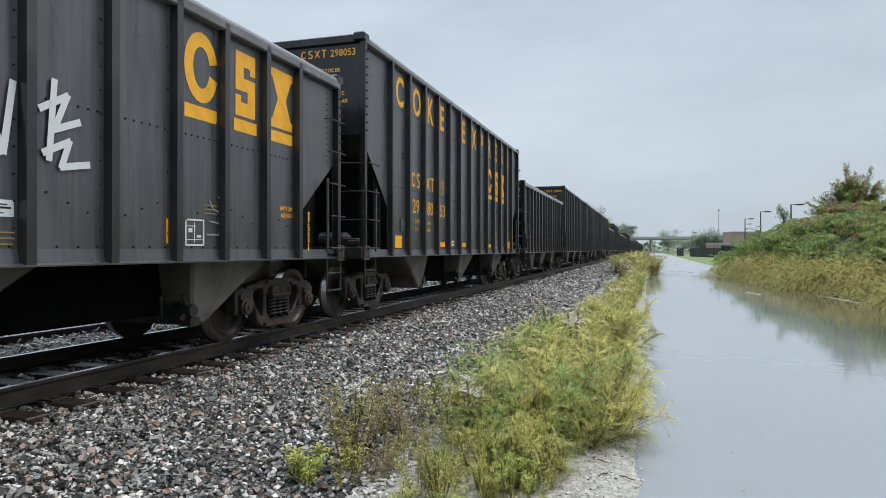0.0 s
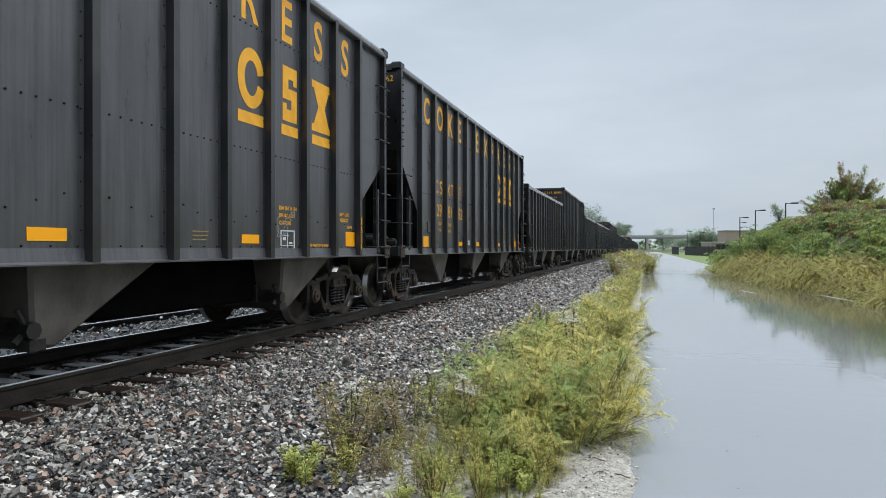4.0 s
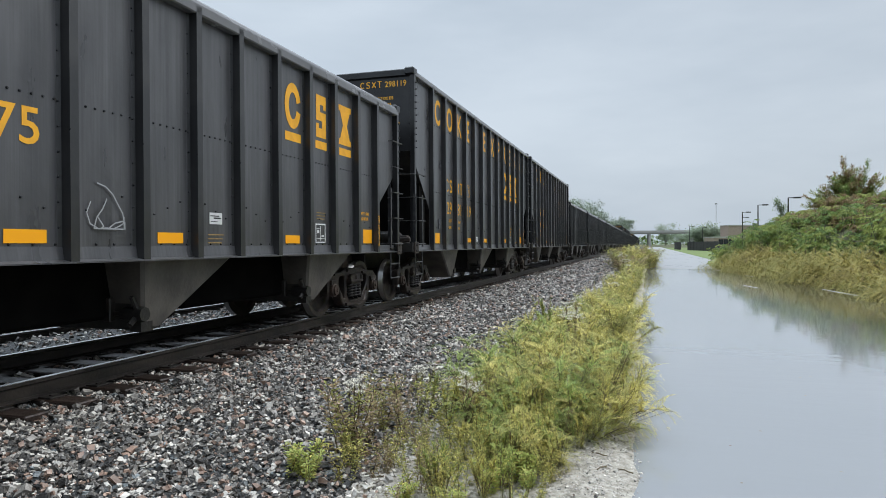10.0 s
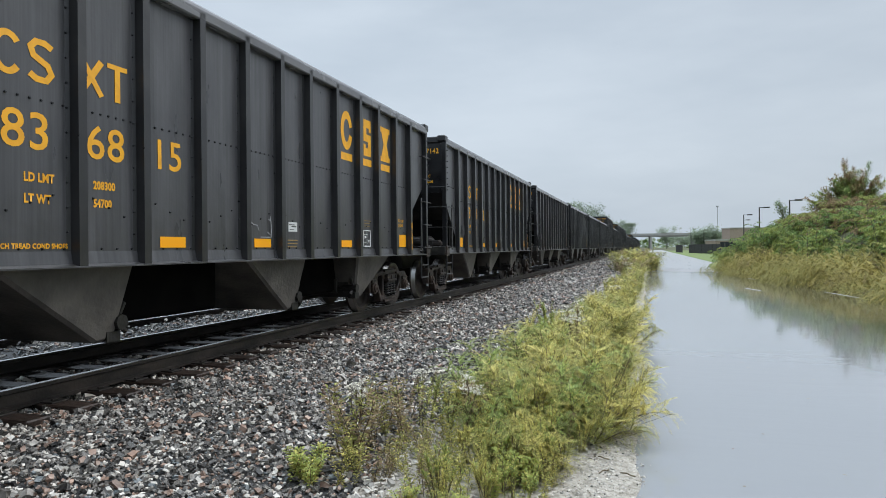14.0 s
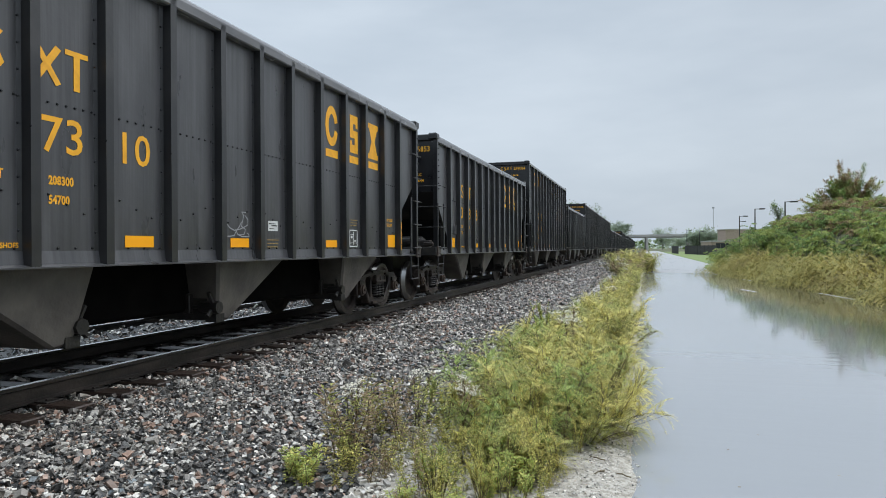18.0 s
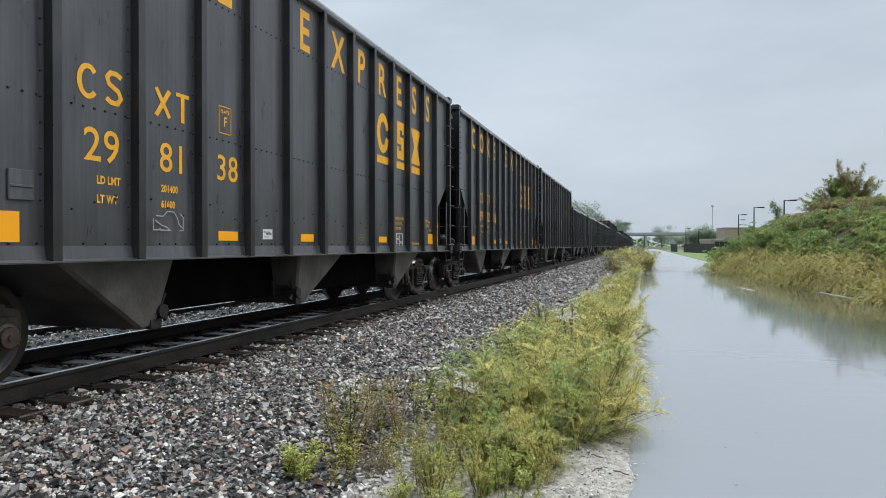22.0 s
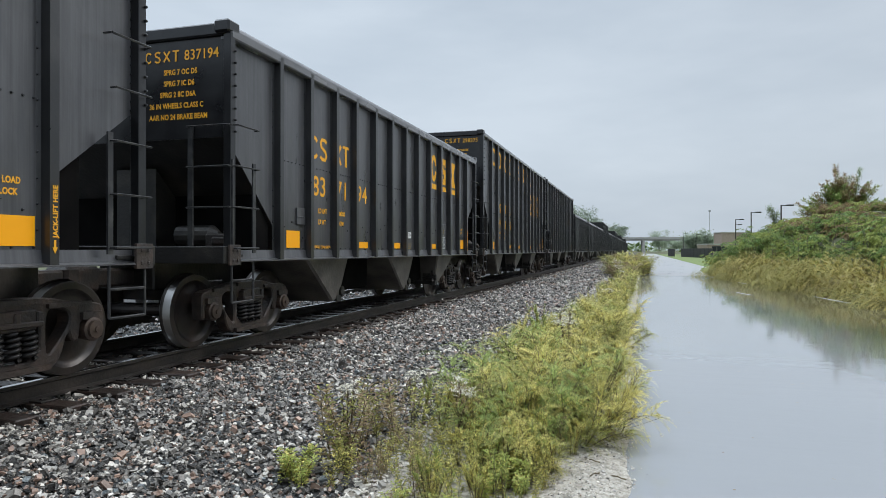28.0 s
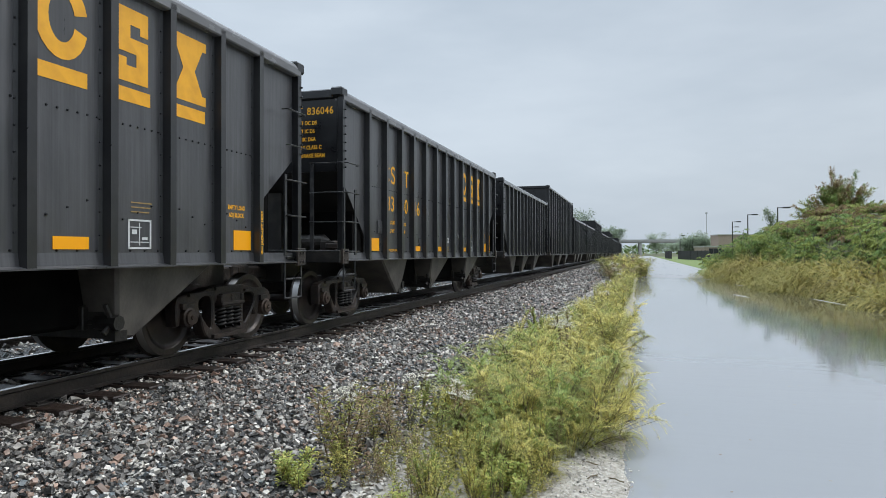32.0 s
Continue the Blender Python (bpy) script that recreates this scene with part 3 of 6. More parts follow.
def plain_marks():
    """Four plain painted shapes: an open ring, a stepped bar, a cross and a tee."""
    def ring():
        bm = bmesh.new()
        n = 22
        inner, outer = [], []
        for i in range(n + 1):
            a = 0.7 + (2 * math.pi - 1.4) * i / n
            inner.append(bm.verts.new((0, 0.133 * math.cos(a), 0.243 * math.sin(a))))
            outer.append(bm.verts.new((0, 0.235 * math.cos(a), 0.345 * math.sin(a))))
        for i in range(n):
            bm.faces.new((inner[i], outer[i], outer[i + 1], inner[i + 1]))
        return bm

    def ribbon(points, w):
        bm = bmesh.new()
        pts = [Vector(p) for p in points]
        rails = []
        for i, p in enumerate(pts):
            d = (pts[min(i + 1, len(pts) - 1)] - pts[max(i - 1, 0)]).normalized()
            q = Vector((-d.y, d.x)) * w
            rails.append((bm.verts.new((0, p.x + q.x, p.y + q.y)), bm.verts.new((0, p.x - q.x, p.y - q.y))))
        for a, b in zip(rails, rails[1:]):
            bm.faces.new((a[0], a[1], b[1], b[0]))
        return bm

    step = ribbon([(0.17, 0.24), (0.06, 0.30), (-0.08, 0.30), (-0.16, 0.2), (-0.12, 0.07), (0.1, -0.05), (0.16, -0.18), (0.08, -0.30), (-0.07, -0.30), (-0.18, -0.23)], 0.054)
    cross = ribbon([(-0.19, -0.31), (0.19, 0.31)], 0.056)
    d = Vector((-0.38, 0.62)).normalized()
    q = Vector((-d.y, d.x)) * 0.05
    cross.faces.new([cross.verts.new((0.0006, p.x, p.y)) for p in (Vector((0.19, -0.31)) + q, Vector((0.19, -0.31)) - q, Vector((-0.19, 0.31)) - q, Vector((-0.19, 0.31)) + q)])
    tee = boxes((-0.002, 0.002, -0.2, 0.2, 0.25, 0.34), (-0.002, 0.002, -0.053, 0.053, -0.34, 0.25))
    return {k: mesh_of(bm, "painted_mark", YELLOW) for k, bm in zip("abcd", (ring(), step, cross, tee))}


MARKS_ME = plain_marks()


def consolidated_stencil():
    t = 0.02
    return mesh_of(boxes((-0.002, 0.002, -0.15, 0.15, -0.16, -0.16 + t), (-0.002, 0.002, -0.15, 0.15, 0.16 - t, 0.16), (-0.002, 0.002, -0.15, -0.15 + t, -0.16, 0.16), (-0.002, 0.002, 0.15 - t, 0.15, -0.16, 0.16),
                         (-0.002, 0.002, -0.12, 0.02, 0.07, 0.08), (-0.002, 0.002, -0.01, 0.0, -0.12, 0.12), (-0.002, 0.002, -0.12, 0.12, -0.09, -0.08), (-0.002, 0.002, -0.10, -0.04, 0.0, 0.05), (-0.002, 0.002, 0.03, 0.10, -0.06, -0.03)), "stencil_frame", WHITE)


STENCIL_ME = consolidated_stencil()


class Kind:
    """Shared meshes of one kind of hopper."""


def make_kind(length, top, cut_z, post, tall):
    k = Kind()
    k.length, k.top, k.tall = length, top, tall
    hl = length / 2
    bay = 1.25 if tall else 1.1
    k.ribs = [-5.647, -4.68, -3.72, -2.78, -1.85, -0.91, 0.12, 1.16, 2.07, 3.0, 3.94, 4.87, 5.79] if tall else [-4.97, -4.11, -3.26, -2.50, -1.65, -0.81, -0.01, 0.77, 1.62, 2.48, 3.28, 4.14, 4.95]
    hr = 6.9 if tall else 5.95          # the body ends there
    k.hl, k.ends = hl, {-1: -hl, 1: hr}
    k.trucks = (-5.56, 5.93) if tall else (-4.92, 5.02)
    k.panels = [-hl + bay / 2 + 0.1] + [(a + b) / 2 for a, b in zip(k.ribs, k.ribs[1:])] + [hr - 0.45]
    skin = HALF - 0.115
    k.skin = skin
    front, rear = k.ribs[0] + hl, hr - k.ribs[12]
    tail = 2.72 if tall else cut_z
    # side sheet with the ends cut away along the slope sheet
    side = [(-hl, cut_z), (-hl + front, cut_z - 0.98 * front), (-hl + front, SILL + 0.1), (hr - rear, SILL + 0.1), (hr - rear, tail - 0.78 * rear), (hr, tail), (hr, top - 0.1), (-hl, top - 0.1)]
    k.side = mesh_of(prism(side, "x", -0.012, 0.0), "side_sheet", PAINT)
    k.rib = rib_mesh(SILL + 0.013, top - 0.10, "stake")
    vs, fs = [], []
    for r in k.ribs:
        n = len(vs)
        vs += [(v.co.x, v.co.y + r, v.co.z) for v in k.rib.vertices]
        fs += [tuple(n + i for i in p.vertices) for p in k.rib.polygons]
    k.all_ribs = bpy.data.meshes.new("stakes")
    k.all_ribs.from_pydata(vs, [], fs)
    k.all_ribs.materials.append(STAKE)
    edge = top - (0.14 if tall else 0.18)
    chord = [(-0.06, edge), (0.085, edge), (0.10, edge + 0.015), (0.10, top - 0.075), (0.088, top - 0.038), (0.062, top - 0.012), (0.03, top), (-0.06, top)]
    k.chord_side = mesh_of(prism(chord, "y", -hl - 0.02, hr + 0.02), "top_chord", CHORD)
    k.chord_end = mesh_of(boxes((-skin - 0.04, skin + 0.04, -0.06, 0.08, top - 0.14, top + 0.012), bevel=0.02), "end_chord", BLACK)
    k.corner_cap = mesh_of(boxes((-0.11, 0.10, -0.1, 0.14, top - 0.12, top + 0.035), bevel=0.025), "corner_cap", BLACK)
    k.sill = mesh_of(prism([(-0.03, SILL + 0.02), (0.0, SILL), (0.115, SILL), (0.115, SILL + 0.012), (0.03, SILL + 0.03), (0.012, SILL + 0.14), (-0.03, SILL + 0.14)], "y", -hl - post + 0.02, hr + post - 0.02), "side_sill", PAINT)
    # end sheet, upper part upright, lower part sloping in
    k.end, k.slope, k.web, k.shelf = {}, {}, {}, {}
    for which, z, grade in ((-1, cut_z, 0.98), (1, tail, 0.78)):
        k.end[which] = mesh_of(boxes((-skin, skin, -0.012, 0.0, z, top - 0.1)), "end_sheet", BLACK)
        run = (z - SILL - 0.06) / grade
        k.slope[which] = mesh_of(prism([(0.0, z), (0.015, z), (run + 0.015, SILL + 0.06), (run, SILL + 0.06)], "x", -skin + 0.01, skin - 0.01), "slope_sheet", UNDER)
        # bolster closes the see-through gap; its black stands for shade below the slope
        k.shelf[which] = mesh_of(prism([(0.62, SILL), (0.98, SILL), (0.98, z - 0.02 - 0.98 * grade), (0.62, z - 0.02 - 0.62 * grade)], "x", -skin + 0.04, skin - 0.04), "body_bolster", SHADE_BLACK)
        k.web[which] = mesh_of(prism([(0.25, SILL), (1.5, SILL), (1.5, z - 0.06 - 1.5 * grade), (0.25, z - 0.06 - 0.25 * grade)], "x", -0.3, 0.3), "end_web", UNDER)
    nubs = [(-0.01, 0.028, -0.012 + 0.03, 0.012 + 0.03, cut_z + 0.05 + 0.135 * i, cut_z + 0.075 + 0.135 * i) for i in range(int((top - 0.2 - cut_z) / 0.135))]
    k.post = mesh_of(boxes((-0.10, 0.0, -0.05, 0.05, SILL + 0.02, top - 0.06), (-0.10, -0.085, -0.05, 0.10, SILL + 0.02, top - 0.06), *nubs, bevel=0.006), "corner_post", BLACK)
    # bolts along the lower edge, mid seam and stakes
    spots = []
    seam = SILL + 1.36
    for i in range(12):
        a, b = k.ribs[i] + 0.11, k.ribs[i + 1] - 0.11
        for j in range(4):
            spots.append((a + (b - a) * j / 3, SILL + 0.16))
        for j in range(7):
            spots.append((a + (b - a) * j / 6, seam))
            if tall:
                spots.append((a + (b - a) * j / 6, seam + 1.54))
        up = i % 4 in (0, 1)
        for j in range(3):
            u = (j + 0.5) / 3
            spots.append((a + (b - a) * u, SILL + 0.42 + 0.22 * (u if up else 1 - u)))
    for r in k.ribs:
        z = SILL + 0.3
        while z < top - 0.25:
            spots.append((r - 0.075, z))
            z += 0.21
    for s in (-1, 1):
        for i in range(14):
            spots.append((k.ends[s] - s * 0.05, cut_z + (top - 0.2 - cut_z) * i / 13))
    k.rivets = rivet_mesh(spots, "rivets")
    # three hopper bays: tapered pockets below the sill with a gate at the foot
    bm = bmesh.new()
    z1, z0 = SILL + 0.12, 0.36
    a = [(-1.44, -0.95, z1), (1.44, -0.95, z1), (1.44, 0.74, z1), (-1.44, 0.74, z1)]
    c = [(-1.3, 0.36, z0), (1.3, 0.36, z0), (1.3, 0.58, z0 + 0.03), (-1.3, 0.58, z0 + 0.03)]
    va, vc = [bm.verts.new(p) for p in a], [bm.verts.new(p) for p in c]
    bm.faces.new(vc)
    bm.faces.new(va[::-1])
    for i in range(4):
        bm.faces.new((va[i], va[(i + 1) % 4], vc[(i + 1) % 4], vc[i]))
    bmesh.ops.recalc_face_normals(bm, faces=bm.faces[:])
    bmesh.ops.bevel(bm, geom=bm.edges[:], offset=0.03, segments=1, affect="EDGES")
    k.bay = mesh_of(bm, "hopper_bay", DUSTY)
    bm = boxes((-1.2, 1.2, 0.58, 0.63, z0 + 0.02, z0 + 0.46), (-1.0, -0.9, 0.62, 0.70, z0 + 0.1, z0 + 0.34), (0.9, 1.0, 0.62, 0.70, z0 + 0.1, z0 + 0.34), bevel=0.01)
    rod(bm, (-1.2, 0.62, z0 + 0.18), (1.25, 0.62, z0 + 0.18), 0.03)
    k.gate = mesh_of(bm, "hopper_gate", UNDER)
    bm = bmesh.new()
    for m in (1.0,):
        rod(bm, (1.1 * m, 0.62, z0 + 0.18), (1.36 * m, 0.62, z0 + 0.18), 0.075, 8)
        rod(bm, (1.28 * m, 0.62, z0 + 0.18), (1.28 * m, 0.50, z0 + 0.40), 0.03, 6)
    rod(bm, (1.28, 0.62, z0 + 0.18), (1.28, 0.72, z0 + 0.36), 0.025, 6)
    rod(bm, (1.28, 0.62, z0 + 0.18), (1.28, 0.74, z0 + 0.08), 0.03, 6)
    bmesh.ops.create_cube(bm, size=1, matrix=Matrix.Translation((1.25, 0.55, z0 + 0.05)) @ Matrix.Diagonal((0.14, 0.16, 0.10, 1)))
    k.latch = mesh_of(bm, "gate_latch", UNDER)
    k.latch_far = k.latch.copy()
    k.latch_far.transform(Matrix.Diagonal((-1, 1, 1, 1)))
    k.latch_far.flip_normals()
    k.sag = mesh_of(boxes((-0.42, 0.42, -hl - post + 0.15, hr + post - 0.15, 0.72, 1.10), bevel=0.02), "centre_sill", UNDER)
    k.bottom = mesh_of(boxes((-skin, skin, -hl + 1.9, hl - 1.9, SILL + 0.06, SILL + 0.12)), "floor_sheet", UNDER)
    # end platform and sill
    k.platform = mesh_of(boxes((-HALF + 0.02, HALF - 0.02, -0.10, 0.02, SILL - 0.02, SILL + 0.18), (-HALF + 0.06, HALF - 0.06, 0.0, 0.35, SILL + 0.05, SILL + 0.09), bevel=0.008), "end_sill", UNDER)
    k.plate = mesh_of(boxes((-0.02, 0.012, -0.11, 0.11, SILL - 0.04, SILL + 0.2), (0.012, 0.024, -0.06, -0.03, SILL, SILL + 0.03), (0.012, 0.024, 0.03, 0.06, SILL, SILL + 0.03), (0.012, 0.024, -0.06, -0.03, SILL + 0.12, SILL + 0.15), (0.012, 0.024, 0.03, 0.06, SILL + 0.12, SILL + 0.15), bevel=0.004), "gusset", TRUCK)
    bm = boxes((-0.12, 0.12, -0.45, 0.2, 0.78, 1.0), (-0.16, 0.16, -0.68, -0.42, 0.74, 1.03), (0.04, 0.17, -0.76, -0.62, 0.76, 1.01), bevel=0.03)
    k.coupler = mesh_of(bm, "coupler", TRUCK)
    return k


def build_hopper(kind, name, post, far=False):
    """The car standing at the origin, leading end towards -y, visible side +x."""
    k = kind
    car = new(name, None)
    hl, top, skin = k.hl, k.top, k.skin
    for s in (1, -1):
        flip = Matrix.Identity(4) if s > 0 else Matrix.Diagonal((-1, 1, 1, 1))
        wall = part("side_wall", k.side, None, car, at=flip @ Matrix.Translation((skin, 0, 0)))
        for r in k.ribs if s > 0 and not far else ():
            part("stake", k.rib, None, wall, at=(0, r, 0))
        if s < 0 or far:
            tagged(part("stakes", k.all_ribs, None, wall, "row of black side stakes"), kind="stuff")
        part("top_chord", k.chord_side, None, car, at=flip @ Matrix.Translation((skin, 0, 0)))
        part("side_sill", k.sill, None, car, at=flip @ Matrix.Translation((skin, 0, 0)))
        if s > 0 and not far:
            tagged(part("rivets", k.rivets, None, wall, "rows of small black bolt heads"), kind="stuff")
    for s in (-1, 1):
        y0 = k.ends[s]
        turn = pose(0, 0, 0, 0, 0, 0 if s < 0 else 180)
        end = Matrix.Translation((0, y0, 0)) @ turn
        part("end_sheet", k.end[s], None, car, "black upright end sheet", at=end)
        part("slope_sheet", k.slope[s], None, car, at=end)
        part("end_chord", k.chord_end, None, car, at=end)
        part("end_web", k.web[s], None, car, at=end)
        part("body_bolster", k.shelf[s], None, car, at=end)
        for q in (-1, 1):
            part("corner_post", k.post, None, car, at=Matrix.Translation((q * (HALF - 0.02), y0, 0)) @ turn if q * s < 0 else Matrix.Translation((q * (HALF - 0.02), y0, 0)) @ pose(0, 0, 0, 0, 0, 0 if q > 0 else 180))
            part("corner_cap", k.corner_cap, None, car, at=(q * skin, y0, 0))
            part("gusset", k.plate, None, car, at=Matrix.Translation((q * (HALF + 0.0), y0 + s * (post - 0.08), 0)) @ pose(0, 0, 0, 0, 0, 0 if q > 0 else 180))
        part("end_sill", k.platform, None, car, at=Matrix.Translation((0, y0 + s * post, 0)) @ turn)
        part("coupler", k.coupler, None, car, at=Matrix.Translation((0, y0 + s * post, 0)) @ turn)
        if far:
            continue
        # ladders of the visible corner: on the end and on the side
        ye = y0 + s * (post - 0.05)
        zt = SILL + 1.2
        if s < 0:
            lad = part("end_ladder", boxes((HALF - 0.06, HALF + 0.0, ye - 0.01, ye + 0.01, SILL + 0.1, zt), (HALF - 0.62, HALF - 0.55, ye - 0.01, ye + 0.01, SILL + 0.1, zt + 0.42)), LADDER, car)
            for i in range(4):
                z = SILL + 0.16 + i * 0.48
                part("rung", bent([(HALF - 0.6, ye, z), (HALF - 0.6, ye - s * -0.06, z), (HALF - 0.02, ye - s * -0.06, z), (HALF - 0.02, ye, z)], 0.011, 5), LADDER, lad)
        yi = y0 + s * (post - 0.5)
        lad = part("side_ladder", boxes((HALF - 0.02, HALF + 0.0, yi - 0.03, yi + 0.03, SILL + 0.1, zt)), LADDER, car)
        for i in range(4):
            z = SILL + 0.16 + i * 0.48
            part("rung", bent([(HALF, yi, z), (HALF + 0.06, yi, z), (HALF + 0.06, ye, z), (HALF, ye, z)], 0.011, 5), LADDER, lad)
        z = SILL + 0.16 + 4 * 0.48
        while s > 0 and z < top - 0.35:
            part("grab_iron", bent([(HALF - 0.04, y0 - s * 0.46, z), (HALF + 0.05, y0 - s * 0.46, z), (HALF + 0.05, y0 + s * 0.03, z), (HALF - 0.04, y0 + s * 0.03, z)], 0.012, 5), LADDER, car)
            z += 0.48
        part("stirrup_step", bent([(HALF - 0.02, ye, SILL), (HALF - 0.02, ye, SILL - 0.48), (HALF - 0.02, yi, SILL - 0.48), (HALF - 0.02, yi, SILL), (HALF - 0.02, yi, SILL - 0.22), (HALF - 0.02, ye, SILL - 0.22)], 0.014, 5), LADDER, car)
    # added cross hoods join the pockets; near-black colour stands for shade under the floor
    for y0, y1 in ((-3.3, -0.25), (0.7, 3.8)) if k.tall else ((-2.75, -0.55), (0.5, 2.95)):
        part("cross_hood", boxes((-0.95, 0.95, y0, y1, 0.48, SILL + 0.06), bevel=0.04), SHADE_BLACK, car)
    for y, turn in ((-3.76, 0), (0.33, 180), (4.26, 180)) if k.tall else ((-3.2, 0), (0.04, 180), (3.42, 180)):
        bay = part("hopper_bay", k.bay, None, car, at=pose(0, y, 0, 0, 0, turn))
        part("hopper_gate", k.gate, None, bay)
        if not far:
            part("gate_latch", k.latch if not turn else k.latch_far, None, bay)
    part("centre_sill", k.sag, None, car)
    part("floor_sheet", k.bottom, None, car)
    for y in k.trucks if not far else ():
        build_truck(car, y)
        for w in (-BASE, BASE):
            build_wheelset(car, y + w)
    if far:
        return car
    # brake gear on the leading end
    part("brake_cylinder", turned([(-0.3, 0.10), (-0.28, 0.13), (0.2, 0.13), (0.3, 0.05)], "x", 14), UNDER, car, at=(0.85, -hl - post + 0.45, SILL + 0.32))
    part("brake_valve", boxes((-0.16, 0.12, -0.1, 0.1, 0, 0.22), (-0.05, 0.2, -0.14, -0.05, 0.08, 0.18), bevel=0.02), TRUCK, car, at=(1.2, -hl - post + 0.4, SILL + 0.12))
    # painted marks on the visible side
    face = skin + 0.004
    P = k.panels
    for i, which in ((1, SQUARE_ME), (4, STRIPE_ME), (6, STRIPE_ME), (9, STRIPE_ME), (12, SQUARE_ME)):
        part("reflector", which, None, car, "yellow reflector patch", at=(face, P[i] + ((0.03 if i == 1 else 0.23 if i == 12 else 0.1) if k.tall else (0.03 if i == 1 else 0.12 if i == 12 else 0.04)), SILL + (0.255 if k.tall else 0.225) if which is STRIPE_ME else SILL + 0.29))
    part("label_plate", LABEL_ME, None, car, "small white paper label", at=(face, P[7 if not k.tall else 5] + (0.0 if not k.tall else 0.02), SILL + 0.45 if not k.tall else SILL + 0.29))
    part("stencil_lines", FINE_ME, None, car, at=(face, P[7 if not k.tall else 8] + (0.05 if k.tall else 0.0), SILL + (0.32 if k.tall else 0.26)))
    part("stencil", lettering("2 INCH TREAD COND SHOES", 0.04, YELLOW, 0.9, 0.002), None, car, at=(face, P[11 if k.tall else 2] - 0.36, SILL + 0.165))
    for words, z in (("EXW 10-7  H 15-8", 0.66), ("EW 10-7  H 15-7", 0.56), ("CU FT 5300", 0.46)) if k.tall else ():
        part("stencil", lettering(words, 0.05, YELLOW, 0.8, 0.003), None, car, at=(face, P[10] - 0.16, SILL + z))
    part("stencil_frame", STENCIL_ME, None, car, "white lined stencil box", at=Matrix.Translation((face, P[10] + (0.06 if k.tall else 0.03), SILL + (0.25 if k.tall else 0.32))) @ Matrix.Diagonal((1, 1.25 if k.tall else 1.05, 0.85 if k.tall else 0.9, 1)))
    if not k.tall:
        part("stencil_lines", FINE_ME, None, car, at=(face, P[10] + 0.05, SILL + 0.62))
    part("routing_box", boxes((0, 0.02, -0.11, 0.11, -0.12, 0.12), (0.02, 0.03, -0.10, 0.10, -0.02, 0.0), bevel=0.004), PAINT, car, at=(face, P[1] + 0.22, SILL + 0.62))
    for i, me in ((9, EMBLEM[0]), (10, EMBLEM[1]), (11, EMBLEM[2])):
        zz = SILL + 2.07 if not k.tall else SILL + 2.25
        grow = Matrix.Diagonal((1, (1.26, 0.96, 1.28)[i - 9], 1.1, 1)) if k.tall else Matrix.Diagonal((1, (0.92, 0.78, 0.94)[i - 9], 0.93, 1))
        part("emblem", me, None, car, "plain yellow painted emblem shape", at=Matrix.Translation((face, P[i] + (0.12 if k.tall else 0.07), zz)) @ grow)
        part("emblem_bar", EMBLEM[3], None, car, "yellow painted underbar", at=Matrix.Translation((face, P[i] + (0.12 if k.tall else 0.07), zz - (0.5 if k.tall else 0.43))) @ grow)
    small = Matrix.Diagonal((1, 0.52, 0.45, 1)) if k.tall else Matrix.Diagonal((1, 0.6, 0.5, 1))
    for i, names in ((2, "ab"), (3, "cd")):
        for j, c in enumerate(names):
            part("painted_mark", MARKS_ME[c], None, car, "plain yellow painted mark", at=Matrix.Translation((face, P[i] + (j - 0.5) * 0.3 + (0.08 if k.tall else -0.04), SILL + (1.59 if k.tall else 1.675))) @ small)
    for i, words, z in ((2, "LD LMT", 0.70), (2, "LT WT", 0.53), (3, "208300" if not k.tall else "201400", 0.69), (3, "54700" if not k.tall else "61600", 0.53)):
        part("stencil", lettering(words, 0.07, YELLOW, 0.8, 0.004), None, car, at=(face, P[i] + (0.08 if k.tall else 0.0) - (0.06 if i == 2 else 0.18), SILL + z))
    if k.tall:
        for i, c in zip((1, 2, 3, 4, 6, 7, 8, 9, 10, 11, 12), "COKEEXPRESS"):
            part("painted_letter", lettering(c, 0.56, YELLOW, 0.8, 0.016), None, car, "tall yellow painted letter", at=(face, P[i] - 0.13, SILL + 2.96))
        t = 0.011
        part("stencil_frame", boxes((-0.002, 0.002, -0.12, 0.12, -0.16, -0.16 + t), (-0.002, 0.002, -0.12, 0.12, 0.16 - t, 0.16), (-0.002, 0.002, -0.12, -0.12 + t, -0.16, 0.16), (-0.002, 0.002, 0.12 - t, 0.12, -0.16, 0.16)), YELLOW, car, "outlined box with a stencilled letter", at=(face, P[4] + 0.04, SILL + 1.6))
        part("stencil", lettering("F", 0.11, YELLOW, 1.0, 0.003), None, car, at=(face, P[4] + 0.01, SILL + 1.53))
        part("stencil", lettering("PLATE", 0.04, YELLOW, 1.0, 0.002), None, car, at=(face, P[4] - 0.04, SILL + 1.68))
    part("stencil", lettering("EMPTY LOAD", 0.05, YELLOW, 0.8, 0.003), None, car, at=(face, P[12] - 0.18, SILL + 0.66))
    part("stencil", lettering("ADJ BLOCK", 0.05, YELLOW, 0.8, 0.003), None, car, at=(face, P[12] - 0.16, SILL + 0.57))
    if k.tall:
        part("stencil", lettering("50% E/L", 0.045, YELLOW, 0.9, 0.002), None, car, at=(face, P[12] + 0.1, SILL + 0.46))
    part("lift_arrow", prism([(-0.025, 0.05), (0.0, 0.0), (0.025, 0.05), (0.01, 0.05), (0.01, 0.11), (-0.01, 0.11), (-0.01, 0.05)], "x", -0.001, 0.001), YELLOW, car, "small yellow painted arrow", at=(skin + 0.104, k.ribs[12], SILL + 0.11))
